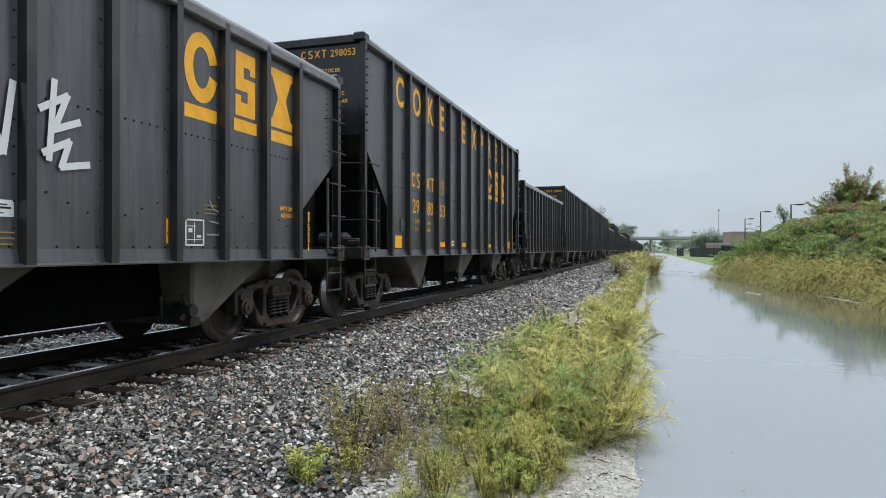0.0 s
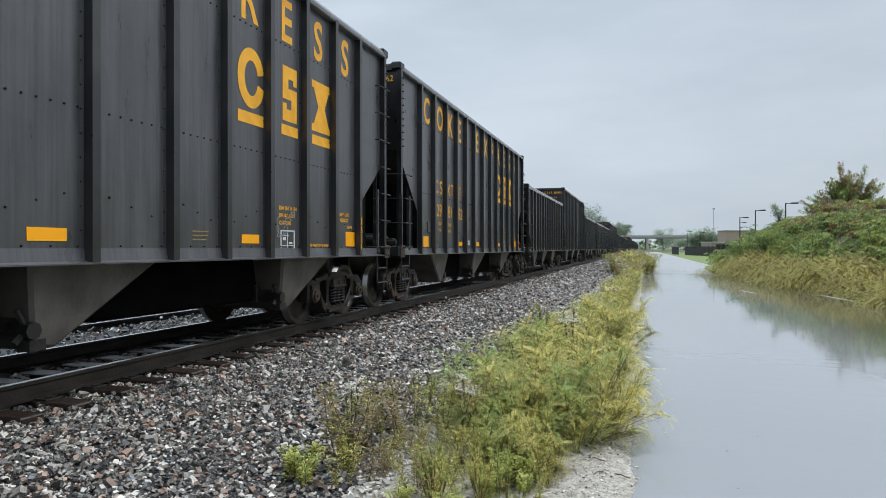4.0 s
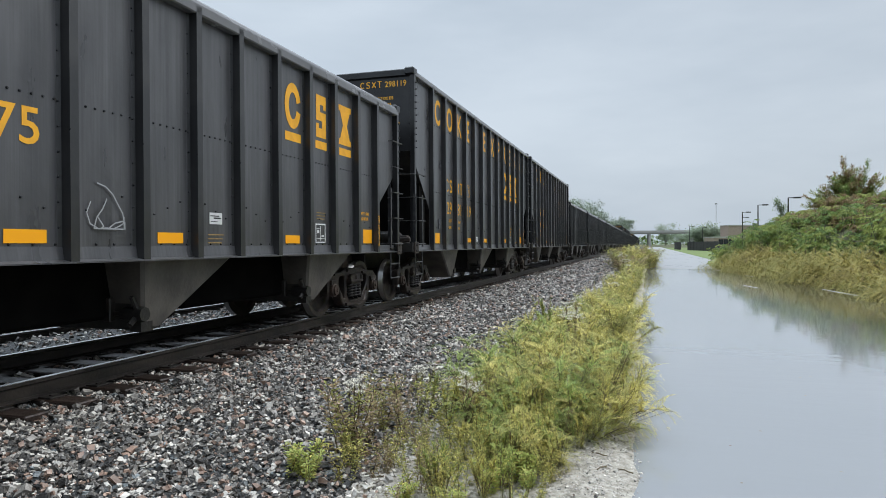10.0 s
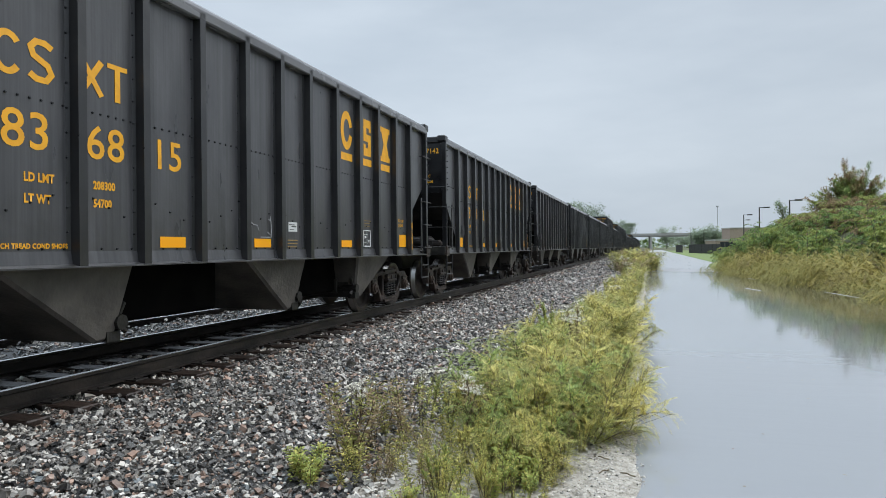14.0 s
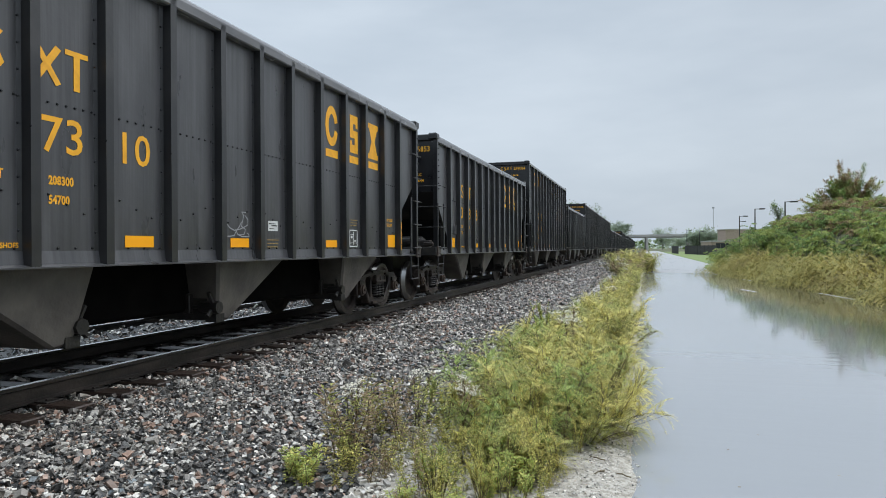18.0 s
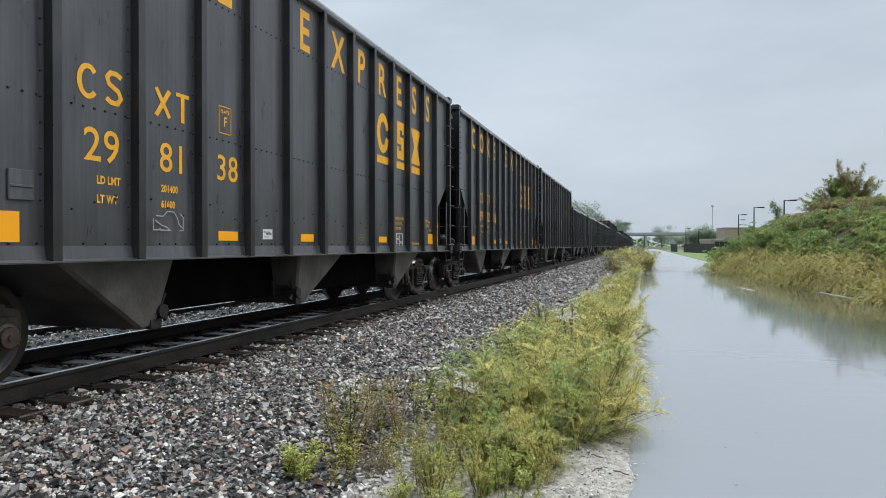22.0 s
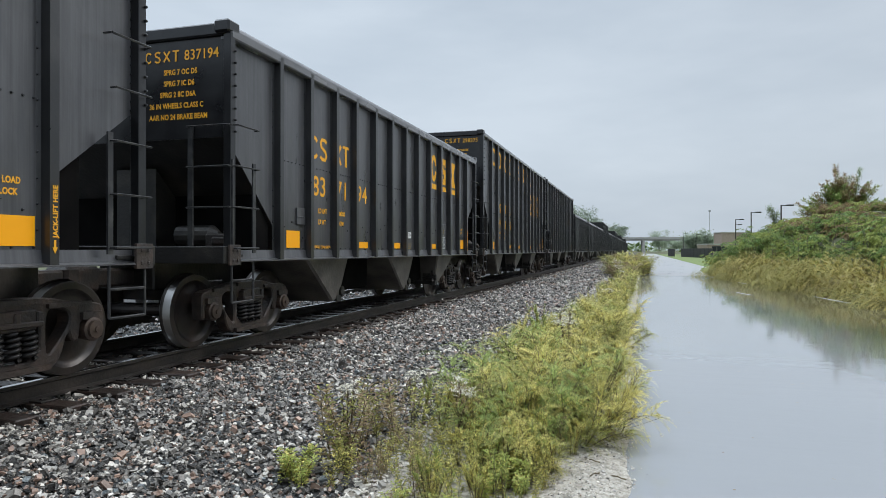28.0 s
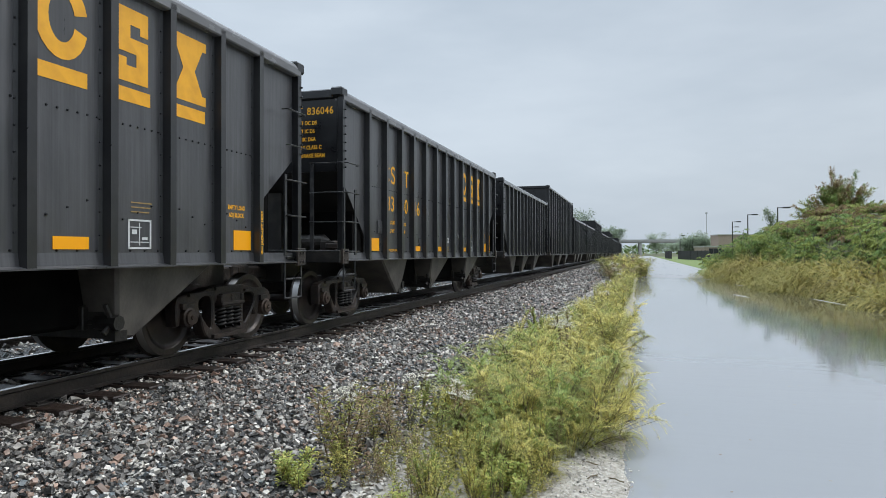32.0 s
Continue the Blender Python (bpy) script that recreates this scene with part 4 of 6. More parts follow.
    turned_up = Matrix.Translation((skin + 0.104, k.ribs[12] + 0.025, SILL + 0.24)) @ pose(0, 0, 0, 90, 0, 0)
    part("stencil", lettering("JACK-LIFT HERE", 0.045, YELLOW, 0.9, 0.003), None, car, at=turned_up)
    # words on the leading end sheet, read from -y
    back = Matrix.Translation((0, -hl - 0.02, 0)) @ pose(0, 0, 0, 0, 0, -90)
    zz = top - (0.60 if k.tall else 0.55)
    for j, words in enumerate(("SPRG 7 OC D5", "SPRG 7 IC D6", "SPRG 2 IIC D6A", "36 IN WHEELS CLASS C", "AAR NO 24 BRAKE BEAM")):
        wide = len(words) * 0.052
        part("stencil", lettering(words, 0.062, YELLOW, 0.8, 0.003), None, car, at=back @ Matrix.Translation((0, 0.95 - wide / 2, zz - 0.135 * j)))
    for j, c in enumerate("abcd"):
        part("painted_mark", MARKS_ME[c], None, car, "plain yellow painted mark", at=back @ Matrix.Translation((0, 0.42 + 0.13 * j, top - (0.27 if k.tall else 0.325))) @ Matrix.Diagonal((1, 0.22, 0.2, 1)))
    return car


LOW = make_kind(12.15, 3.88, 2.55, 0.08, False)
HIGH = make_kind(13.8, 4.87, 3.18, 0.1, True)
PITCH = {"S": 13.505, "T": 14.687}
POSTS = {"S": 0.08, "T": 0.1}
ORDER = "SSTSTTTSTSSSTTSSSSSSSTSTTTSSSSTTSSSTSSTSSTSSSTSS"
NEAR_CARS = 34          # the rest never come close
NUMBERS = {0: "298053", 1: "838304", 2: "298006", 3: "298107", 4: "298162", 5: "837633", 6: "298343", 7: "837314", 8: "837573", 9: "836675", 10: "298119", 11: "298425", 12: "837604", 13: "836815",
           14: "837142", 15: "836901", 16: "837065", 17: "837310", 18: "835853", 19: "298084", 20: "836332", 21: "298138", 22: "298233", 23: "298215", 24: "837528", 25: "837222", 26: "837201", 27: "837194",
           28: "298375", 29: "298357", 30: "837371", 31: "836046"}
CARS = []


def number_of(i):
    return NUMBERS.get(i - 2, "837%03d" % (100 + (i * 37) % 800) if ORDER[i] == "S" else "298%03d" % (100 + (i * 53) % 400))


# all the words first, while the scene is still small
for i in range(NEAR_CARS):
    for j in range(3):
        lettering(number_of(i)[2 * j:2 * j + 2], 0.295, YELLOW, 1.0 if ORDER[i] == "T" else 1.06, 0.003 if ORDER[i] == "T" else 0.004)
    lettering(number_of(i), 0.12, YELLOW, 0.9, 0.002)


def build_train():
    low = build_hopper(LOW, "hopper_car", POSTS["S"])
    high = build_hopper(HIGH, "high_hopper_car", POSTS["T"])
    low_far = build_hopper(LOW, "hopper_car", POSTS["S"], True)
    high_far = build_hopper(HIGH, "high_hopper_car", POSTS["T"], True)
    for one in (low_far, high_far):
        tagged(one, "dark steel hopper car far back in the train", "hopper car", "cars of the coal train")
    tagged(low, "dark grey steel open-top hopper car with yellow markings", "hopper car", "cars of the coal train")
    tagged(high, "tall dark grey coke hopper car with yellow lettering", "hopper car", "cars of the coal train")
    rear = 9.48 - PITCH["S"]
    used = set()
    for i, c in enumerate(ORDER):
        kind, proto = (LOW, low if i < NEAR_CARS else low_far) if c == "S" else (HIGH, high if i < NEAR_CARS else high_far)
        if i:
            rear += PITCH[c]
        middle = rear - kind.hl + (0.06 if i == 8 else 0)
        # the first of each kind is the model itself
        if proto in used:
            car = copy_thing(proto, pose(TRACK, middle, 0))
        else:
            car = proto
            car.matrix_basis = pose(TRACK, middle, 0)
            used.add(proto)
        CARS.append((car, middle, kind))


build_train()


def add_numbers():
    """Each car's own number: two figures on each of three panels, and all six on its leading end."""
    for i, (car, middle, k) in enumerate(CARS):
        if i >= NEAR_CARS:
            continue
        number = number_of(i)
        for j in range(3):
            part("car_number", lettering(number[2 * j:2 * j + 2], 0.295, YELLOW, 1.0 if k.tall else 1.06, 0.003 if k.tall else 0.004), None, car, at=(k.skin + 0.004, k.panels[2 + j] - (0.13 if k.tall else 0.26), SILL + (0.90 if k.tall else 0.96)))
        back = Matrix.Translation((0, -k.hl - 0.02, 0)) @ pose(0, 0, 0, 0, 0, -90)
        part("car_number", lettering(number, 0.12, YELLOW, 0.9, 0.002), None, car, at=back @ Matrix.Translation((0, 0.93, k.top - (0.335 if k.tall else 0.385))))


add_numbers()


def turn_pockets():
    """Some of the low cars have their middle pocket the other way round."""
    for i in (10, 14, 15, 18, 22, 29):
        car, _, k = CARS[i]
        for bay in [ob for ob in car.children if ob.name.startswith("hopper_bay") and abs(ob.location.y) < 1]:
            bay.matrix_basis = Matrix.Translation((0, 0.19, 0))
            for ob in bay.children:
                if ob.name.startswith("gate_latch"):
                    ob.data = k.latch


turn_pockets()


def strokes(lines, r, mat, name):
    """Sprayed lines on the side sheet: flat ribbons through points (y, z)."""
    bm = bmesh.new()
    lift = 0.0
    for line in lines:
        for a, b in zip(line, line[1:]):
            lift += 0.0004
            d = Vector((b[0] - a[0], b[1] - a[1]))
            q = Vector((-d.y, d.x)).normalized() * r
            e = d.normalized() * r * 0.5
            bm.faces.new([bm.verts.new((lift, p[0], p[1])) for p in (Vector(a) - e + q, Vector(a) - e - q, Vector(b) + e - q, Vector(b) + e + q)])
    return mesh_of(bm, name, mat)


def scribble(seed, wide, high, loops):
    rnd = random.Random(seed)
    out = []
    for _ in range(loops):
        y, z, a = rnd.uniform(0, wide), rnd.uniform(0, high), rnd.uniform(0, 6)
        line = []
        for _ in range(9):
            line.append((y, z))
            a += rnd.uniform(-1.2, 1.3)
            y = min(wide, max(0, y + 0.22 * wide * math.cos(a)))
            z = min(high, max(0, z + 0.22 * high * math.sin(a)))
        out.append(line)
    return out


def add_graffiti():
    spray = material("white_spray_paint", (0.6, 0.61, 0.6), 0.7)
    # bold white strokes on the first car
    car, middle, k = CARS[1]
    face, y0 = k.skin + 0.006, 9.10 - middle
    bold = [[(-5.9, 1.95), (-5.78, 2.5), (-5.66, 1.95)], [(-5.55, 1.95), (-5.5, 2.45), (-5.3, 1.95), (-5.22, 2.5)], [(-4.98, 2.35), (-4.72, 2.5), (-4.85, 2.2), (-4.6, 2.3)], [(-4.95, 2.0), (-4.7, 2.12), (-4.78, 1.9), (-4.5, 1.95)], [(-4.85, 2.6), (-4.9, 1.95)]]
    part("graffiti", strokes([[(y0 + y, z) for y, z in line] for line in bold], 0.03, spray, "graffiti"), None, car, "white sprayed strokes", at=(face + 0.012, 0, 0))
    for ob in car.children:
        if ob.name.startswith("emblem"):
            ob.location.y += 0.62
            ob.location.z -= 0.02 if "bar" in ob.name else -0.05
            ob.scale = (1, ob.scale.y * 1.32, 1.13)
        elif ob.name.startswith("reflector"):
            ob.matrix_basis = Matrix.Translation(ob.location + Vector((0, 0.12, 0.1))) @ Matrix.Diagonal((1, 0.12, 2.3, 1))
        elif ob.name.startswith("stencil_frame"):
            ob.location.y -= 0.28
        elif ob.name.startswith("side_wall"):
            # this car's stakes sit a little forward of the others'
            for stake in [c for c in ob.children if c.name.startswith(("stake", "rivets"))]:
                stake.location.y -= 0.2
    # two more low cars carry a larger emblem
    for ob in list(CARS[3][0].children) + list(CARS[32][0].children):
        if ob.name.startswith("emblem"):
            ob.location.y -= 0.13
            ob.location.z += 0.01 if "bar" in ob.name else 0.06
            ob.scale = (1, ob.scale.y * 1.28, ob.scale.z * 1.12)
    tagged(car, "grey hopper car with white sprayed graffiti and yellow emblem")
    for i, (car, middle, k) in enumerate(CARS[:NEAR_CARS]):
        rnd = random.Random(100 + i)
        spots = [(rnd.choice((3, 5, 6, 8, 10)), rnd.uniform(0.25, 0.5), 4, 0.006, CHALK)] if i % 2 else []
        if i == 31:
            spots += [(1, 0.45, 6, 0.012, spray)]
        if i in (14, 13):
            spots += [(6, 0.5, 7, 0.012, spray), (9, 0.4, 5, 0.008, CHALK)]
        for p, high, loops, r, mat in spots:
            me = strokes(scribble(i * 7 + p, 0.45, high, loops), r, mat, "graffiti")
            part("graffiti", me, None, car, "scrawled chalk and paint lines", at=(k.skin + 0.016, k.panels[p] - 0.24, SILL + 0.3))


add_graffiti()

# ---------------------------------------------------------------- ballast


def stone_mesh(name, places, sizes, mats, kinds, seed):
    """Many angular stones joined: each an irregular eight-cornered lump, turned at random."""
    rng = np.random.default_rng(seed)
    base = np.array([(-1, -1, -1), (1, -1, -1), (1, 1, -1), (-1, 1, -1), (-1, -1, 1), (1, -1, 1), (1, 1, 1), (-1, 1, 1)]) * 0.62
    tri = np.array([(0, 2, 1), (0, 3, 2), (4, 5, 6), (4, 6, 7), (0, 1, 5), (0, 5, 4), (1, 2, 6), (1, 6, 5), (2, 3, 7), (2, 7, 6), (3, 0, 4), (3, 4, 7)])
    n = len(places)
    q = rng.normal(size=(n, 4))
    q /= np.linalg.norm(q, axis=1)[:, None]
    w, x, y, z = q.T
    rot = np.stack([np.stack([1 - 2 * (y * y + z * z), 2 * (x * y - z * w), 2 * (x * z + y * w)], 1), np.stack([2 * (x * y + z * w), 1 - 2 * (x * x + z * z), 2 * (y * z - x * w)], 1), np.stack([2 * (x * z - y * w), 2 * (y * z + x * w), 1 - 2 * (x * x + y * y)], 1)], 1)
    stretch = rng.uniform(0.6, 1.2, (n, 1, 3)) * np.array([1.2, 0.95, 0.68])
    v = base[None] * rng.uniform(0.55, 1.2, (n, 8, 3)) * stretch * sizes[:, None, None] * 0.5
    v = np.einsum("nij,nkj->nki", rot, v)
    v[:, :, 2] *= 0.8
    v += places[:, None, :]
    me = bpy.data.meshes.new(name)
    me.vertices.add(n * 8)
    me.vertices.foreach_set("co", v.reshape(-1).astype(np.float32))
    loops = (tri[None] + (np.arange(n) * 8)[:, None, None]).reshape(-1)
    me.loops.add(len(loops))
    me.loops.foreach_set("vertex_index", loops.astype(np.int32))
    me.polygons.add(n * 12)
    me.polygons.foreach_set("loop_start", np.arange(0, n * 36, 3, dtype=np.int32))
    me.polygons.foreach_set("material_index", np.repeat(kinds, 12).astype(np.int32))
    for m in mats:
        me.materials.append(m)
    me.update(calc_edges=True)
    me.shade_flat()
    return me


def scatter_stones():
    rng = np.random.default_rng(5)
    zones = [(-5.2, -1.7, -14, 2.2, 150, 0.07), (-1.8, -0.25, -8, 2.5, 60, 0.03), (-13.5, -6.95, -14, 3.0, 60, 0.07),  # x0, x1, y0, y1, per square metre, size
        (-5.2, -1.7, 2.2, 8.0, 1150, 0.0425), (-5.2, -1.6, 8.0, 14.0, 640, 0.052), (-5.2, -1.1, 14, 26, 430, 0.064), (-5.2, -1.05, 26, 60, 150, 0.085), (-5.2, -1.4, 60, 120, 40, 0.12),
        (-1.8, -0.25, 2.5, 9.0, 420, 0.021), (-1.6, -0.3, 9, 20, 90, 0.03), (-0.75, 0.12, 2.5, 12, 1100, 0.013),
        (-6.8, -5.45, 2.5, 26, 240, 0.055), (-13.5, -6.95, 3.0, 30, 110, 0.06), (-5.45, -5.15, 2.5, 20, 420, 0.05)]
    pts, sizes = [], []
    for x0, x1, y0, y1, dens, size in zones:
        n = int((x1 - x0) * (y1 - y0) * dens)
        x, y = rng.uniform(x0, x1, n), rng.uniform(y0, y1, n)
        s = size * rng.lognormal(0, 0.33, n)
        # the sleepers' ends stay bare
        on_tie = (np.abs(((y + 1.0) / 0.53 + 0.5) % 1.0 - 0.5) * 0.53 < 0.125) & (np.abs(x - TRACK) < 1.33)
        keep = ~on_tie | (rng.random(n) < 0.3)
        z = np.array([ground(a, b) for a, b in zip(x, y)]) + s * rng.uniform(0.05, 0.45, n)
        z = np.where(np.abs(x - TRACK) < 1.3, -0.215 + s * rng.uniform(-0.1, 0.3, n), z)
        pts.append(np.stack([x, y, z], 1)[keep])
        sizes.append(s[keep])
    pts, sizes = np.concatenate(pts), np.concatenate(sizes)
    kinds = rng.choice(4, len(pts), p=[0.57, 0.26, 0.04, 0.13])
    kinds = np.where((pts[:, 0] > -1.9) & (rng.random(len(pts)) < 0.85), 1, kinds)
    tagged(new("ballast_stones", stone_mesh("ballast_stones", pts, sizes, [STONE, STONE_PALE, STONE_BLUE, STONE_RED], kinds, 6)), "wet grey angular ballast stones along the track", "ballast", kind="stuff")
    # loose larger stones that can be picked apart
    shapes = [stone_mesh("stone", np.zeros((1, 3)), np.array([0.07]), [STONE_ONE if i % 5 else STONE_RED], np.zeros(1), 40 + i) for i in range(10)]
    ballast = tagged(new("ballast", None), "bed of loose grey crushed stone", "ballast", kind="structure")
    for i in range(140):
        x, y = rng.uniform(-5.0, -2.0), rng.uniform(2.6, 9.5)
        s = rng.uniform(0.7, 1.25)
        part("stone", shapes[i % 10], None, ballast, at=Matrix.Translation((x, y, ground(x, y) + 0.035)) @ pose(0, 0, 0, rng.uniform(-30, 30), rng.uniform(-30, 30), rng.uniform(0, 360)) @ Matrix.Scale(s, 4))


STONE_PALE = material("pale_ballast_stone", (0.40, 0.37, 0.325), 0.45, 0, (0.64, 0.60, 0.54), 7, (0.35, 0.8), 0.3, 70, per_island=0.45)
STONE_BLUE = material("blue_ballast_stone", (0.085, 0.10, 0.105), 0.38, 0, (0.19, 0.205, 0.205), 9, (0.35, 0.8), 0.3, 70, per_island=0.5)
scatter_stones()

# ---------------------------------------------------------------- plants


def leafy(name, base, second, rough=0.55, amount=0.3, glow=0.35, scale=3.0):
    """Leaf material: some light comes through the blade."""
    m = material(name, base, rough, 0, second, scale, (0.3, 0.7), 0, per_island=amount, spec=0.16)
    n, l = m.node_tree.nodes, m.node_tree.links
    b = n["Principled BSDF"]
    tr = n.new("ShaderNodeBsdfTranslucent")
    mix = n.new("ShaderNodeMixShader")
    mix.inputs[0].default_value = glow
    l.new(b.inputs["Base Color"].links[0].from_socket, tr.inputs["Color"])
    l.new(b.outputs["BSDF"], mix.inputs[1])
    l.new(tr.outputs["BSDF"], mix.inputs[2])
    l.new(mix.outputs["Shader"], n["Material Output"].inputs["Surface"])
    return m


GOLD = leafy("yellow_green_weed", (0.49, 0.435, 0.125), (0.65, 0.575, 0.21), amount=0.5)
OLIVE = leafy("olive_weed", (0.27, 0.285, 0.088), (0.45, 0.435, 0.15), amount=0.5)
SPRING = leafy("green_feather_weed", (0.25, 0.335, 0.095), (0.40, 0.455, 0.15), amount=0.45)
FRESH = leafy("fresh_green_leaf", (0.35, 0.41, 0.11), (0.47, 0.51, 0.17))
BROWNW = leafy("dry_brown_weed", (0.27, 0.195, 0.115), (0.42, 0.33, 0.2))
STEM = material("weed_stem", (0.085, 0.06, 0.035), 0.7, 0, (0.16, 0.125, 0.06), 8)
BLOSSOM = leafy("cream_blossom", (0.64, 0.61, 0.50), (0.76, 0.73, 0.62), glow=0.2)
SUMAC = leafy("sumac_leaf", (0.125, 0.20, 0.065), (0.23, 0.305, 0.10), amount=0.5)
SUMAC_Y = leafy("yellowing_sumac_leaf", (0.24, 0.30, 0.08), (0.33, 0.35, 0.11), amount=0.4)
RUST = leafy("rust_red_leaf", (0.23, 0.15, 0.09), (0.31, 0.24, 0.12), amount=0.4)
REED = leafy("straw_olive_blade", (0.34, 0.285, 0.085), (0.47, 0.395, 0.135), amount=0.22)
REED_G = leafy("green_olive_blade", (0.26, 0.25, 0.078), (0.39, 0.35, 0.12), amount=0.22)
REED_B = leafy("brown_blade", (0.25, 0.19, 0.08), (0.36, 0.285, 0.12), amount=0.22)
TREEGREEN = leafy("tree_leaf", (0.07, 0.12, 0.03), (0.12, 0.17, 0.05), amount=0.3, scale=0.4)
# distance haze is mixed into these two leaf colours, greyer and paler
TREEMID = leafy("haze_tinted_leaf", (0.13, 0.175, 0.11), (0.20, 0.24, 0.16), glow=0.5, amount=0.25, scale=0.3)
TREEHAZE = leafy("haze_paled_leaf", (0.28, 0.34, 0.25), (0.35, 0.41, 0.30), glow=0.5, amount=0.2, scale=0.3)
BARK = material("grey_bark", (0.09, 0.075, 0.06), 0.85, 0, (0.16, 0.14, 0.12), 6, (0.3, 0.7), 0.5, 20)


class Leaves:
    """Collects blades and sticks as plain vertex and face lists."""

    def __init__(self):
        self.v, self.f, self.m = [], [], []

    def blade(self, a, d, w, length, mat, bend=0.0, up=None):
        """A pointed leaf: two triangles folded along the middle."""
        d = d.normalized()
        side = d.cross(up or Vector((0, 0, 1)))
        if side.length < 1e-3:
            side = Vector((1, 0, 0))
        side = side.normalized() * w
        mid = a + d * length * 0.45 + Vector((0, 0, bend * 0.5))
        tip = a + d * length - Vector((0, 0, bend))
        k = len(self.v)
        self.v += [tuple(a), tuple(mid + side), tuple(tip), tuple(mid - side)]
        self.f.append((k, k + 1, k + 2, k + 3))
        self.m.append(mat)

    def stick(self, a, b, r0, r1, mat):
        d = (b - a)
        u = d.orthogonal().normalized()
        w = d.cross(u).normalized()
        k = len(self.v)
        for p, r in ((a, r0), (b, r1)):
            for i in range(3):
                t = 2 * math.pi * i / 3
                self.v.append(tuple(p + r * (u * math.cos(t) + w * math.sin(t))))
        for i in range(3):
            self.f.append((k + i, k + (i + 1) % 3, k + 3 + (i + 1) % 3, k + 3 + i))
            self.m.append(mat)

    def tube(self, points, r0, r1, mat):
        """One tapering stem through the points, grown from the common root (the first vertex)."""
        if not self.v:
            self.v.append((0.0, 0.0, -0.04))
        last = None
        for j, p in enumerate(points):
            k, r = len(self.v), r0 + (r1 - r0) * j / (len(points) - 1)
            for i in range(3):
                t = 2 * math.pi * i / 3
                self.v.append((p.x + r * math.cos(t), p.y + r * math.sin(t), p.z))
            if last is None:
                self.f += [(0, k + i, k + (i + 1) % 3) for i in range(3)]
            else:
                self.f += [(last + i, last + (i + 1) % 3, k + (i + 1) % 3, k + i) for i in range(3)]
            self.m += [mat] * 3
            last = k

    def mesh(self, name, mats):
        me = bpy.data.meshes.new(name)
        me.from_pydata(self.v, [], self.f)
        for m in mats:
            me.materials.append(m)
        me.polygons.foreach_set("material_index", self.m)
        return me


def weed_mesh(seed, stems, height, mats, spread=0.35, feather=1.0, wide=1.0, droop=1.0):
    """A clump of weed stems, each with long arching plumed branches. mats: stem, leaf, second leaf. Gives stems and foliage."""
    rnd = random.Random(seed)
    S, L = Leaves(), Leaves()
    for k in range(stems):
        a = 2 * math.pi * k / stems + rnd.uniform(-0.5, 0.5)
        lean = Vector((math.cos(a), math.sin(a), 0)) * rnd.uniform(0.08, spread)
        h = height * rnd.uniform(0.55, 1.05)
        pts = [Vector((rnd.gauss(0, 0.06), rnd.gauss(0, 0.06), -0.02))]
        for i in range(8):
            u = i / 8
            pts.append(pts[-1] + (Vector((0, 0, 1)) * (1 - 0.7 * u * u) + lean * (0.4 + 2.6 * u)) * (h / 8))
        S.tube(pts, 0.0065, 0.0015, 0)
        tone = rnd.choice((1, 1, 2))
        for _ in range(int(27 * feather)):
            u = 0.04 + 0.96 * rnd.random()
            i = min(7, int(u * 8))
            r = pts[i].lerp(pts[i + 1], u * 8 - i)
            b = rnd.uniform(0, 2 * math.pi)
            d = (Vector((math.cos(b), math.sin(b), rnd.uniform(0.15, 1.2))) + lean * 2.0).normalized()
            long = height * rnd.uniform(0.28, 0.6) * (1.12 - 0.45 * u)
            n = max(6, int(long / (0.02 * wide)))
            if rnd.random() < 0.5:
                S.tube([r, r + d * long * 0.4, r + d * long * 0.75 - Vector((0, 0, 0.15 * long))], 0.0026, 0.001, 0)
            for j in range(n):
                t = r + d * (long / n)
                d = (d + Vector((rnd.gauss(0, 0.035), rnd.gauss(0, 0.035), -1.15 * droop / n)) + lean * 0.06).normalized()
                side = d.cross(Vector((0, 0, 1)))
                side = side.normalized() if side.length > 0.05 else Vector((1, 0, 0))
                w = wide * (1.25 - 0.8 * j / n)
                for q in (-1, 1):
                    L.blade(r, d + side * q * rnd.uniform(0.35, 0.8) + Vector((0, 0, rnd.uniform(0.0, 0.4))), rnd.uniform(0.0026, 0.0046) * wide, rnd.uniform(0.036, 0.07) * w, tone)
                if j % 3 == 0:
                    L.blade(r, d + Vector((0, 0, rnd.uniform(0.2, 0.9))), 0.003 * wide, 0.045 * w, tone)
                r = t
    return S.mesh("weed", mats), L.mesh("foliage", mats)


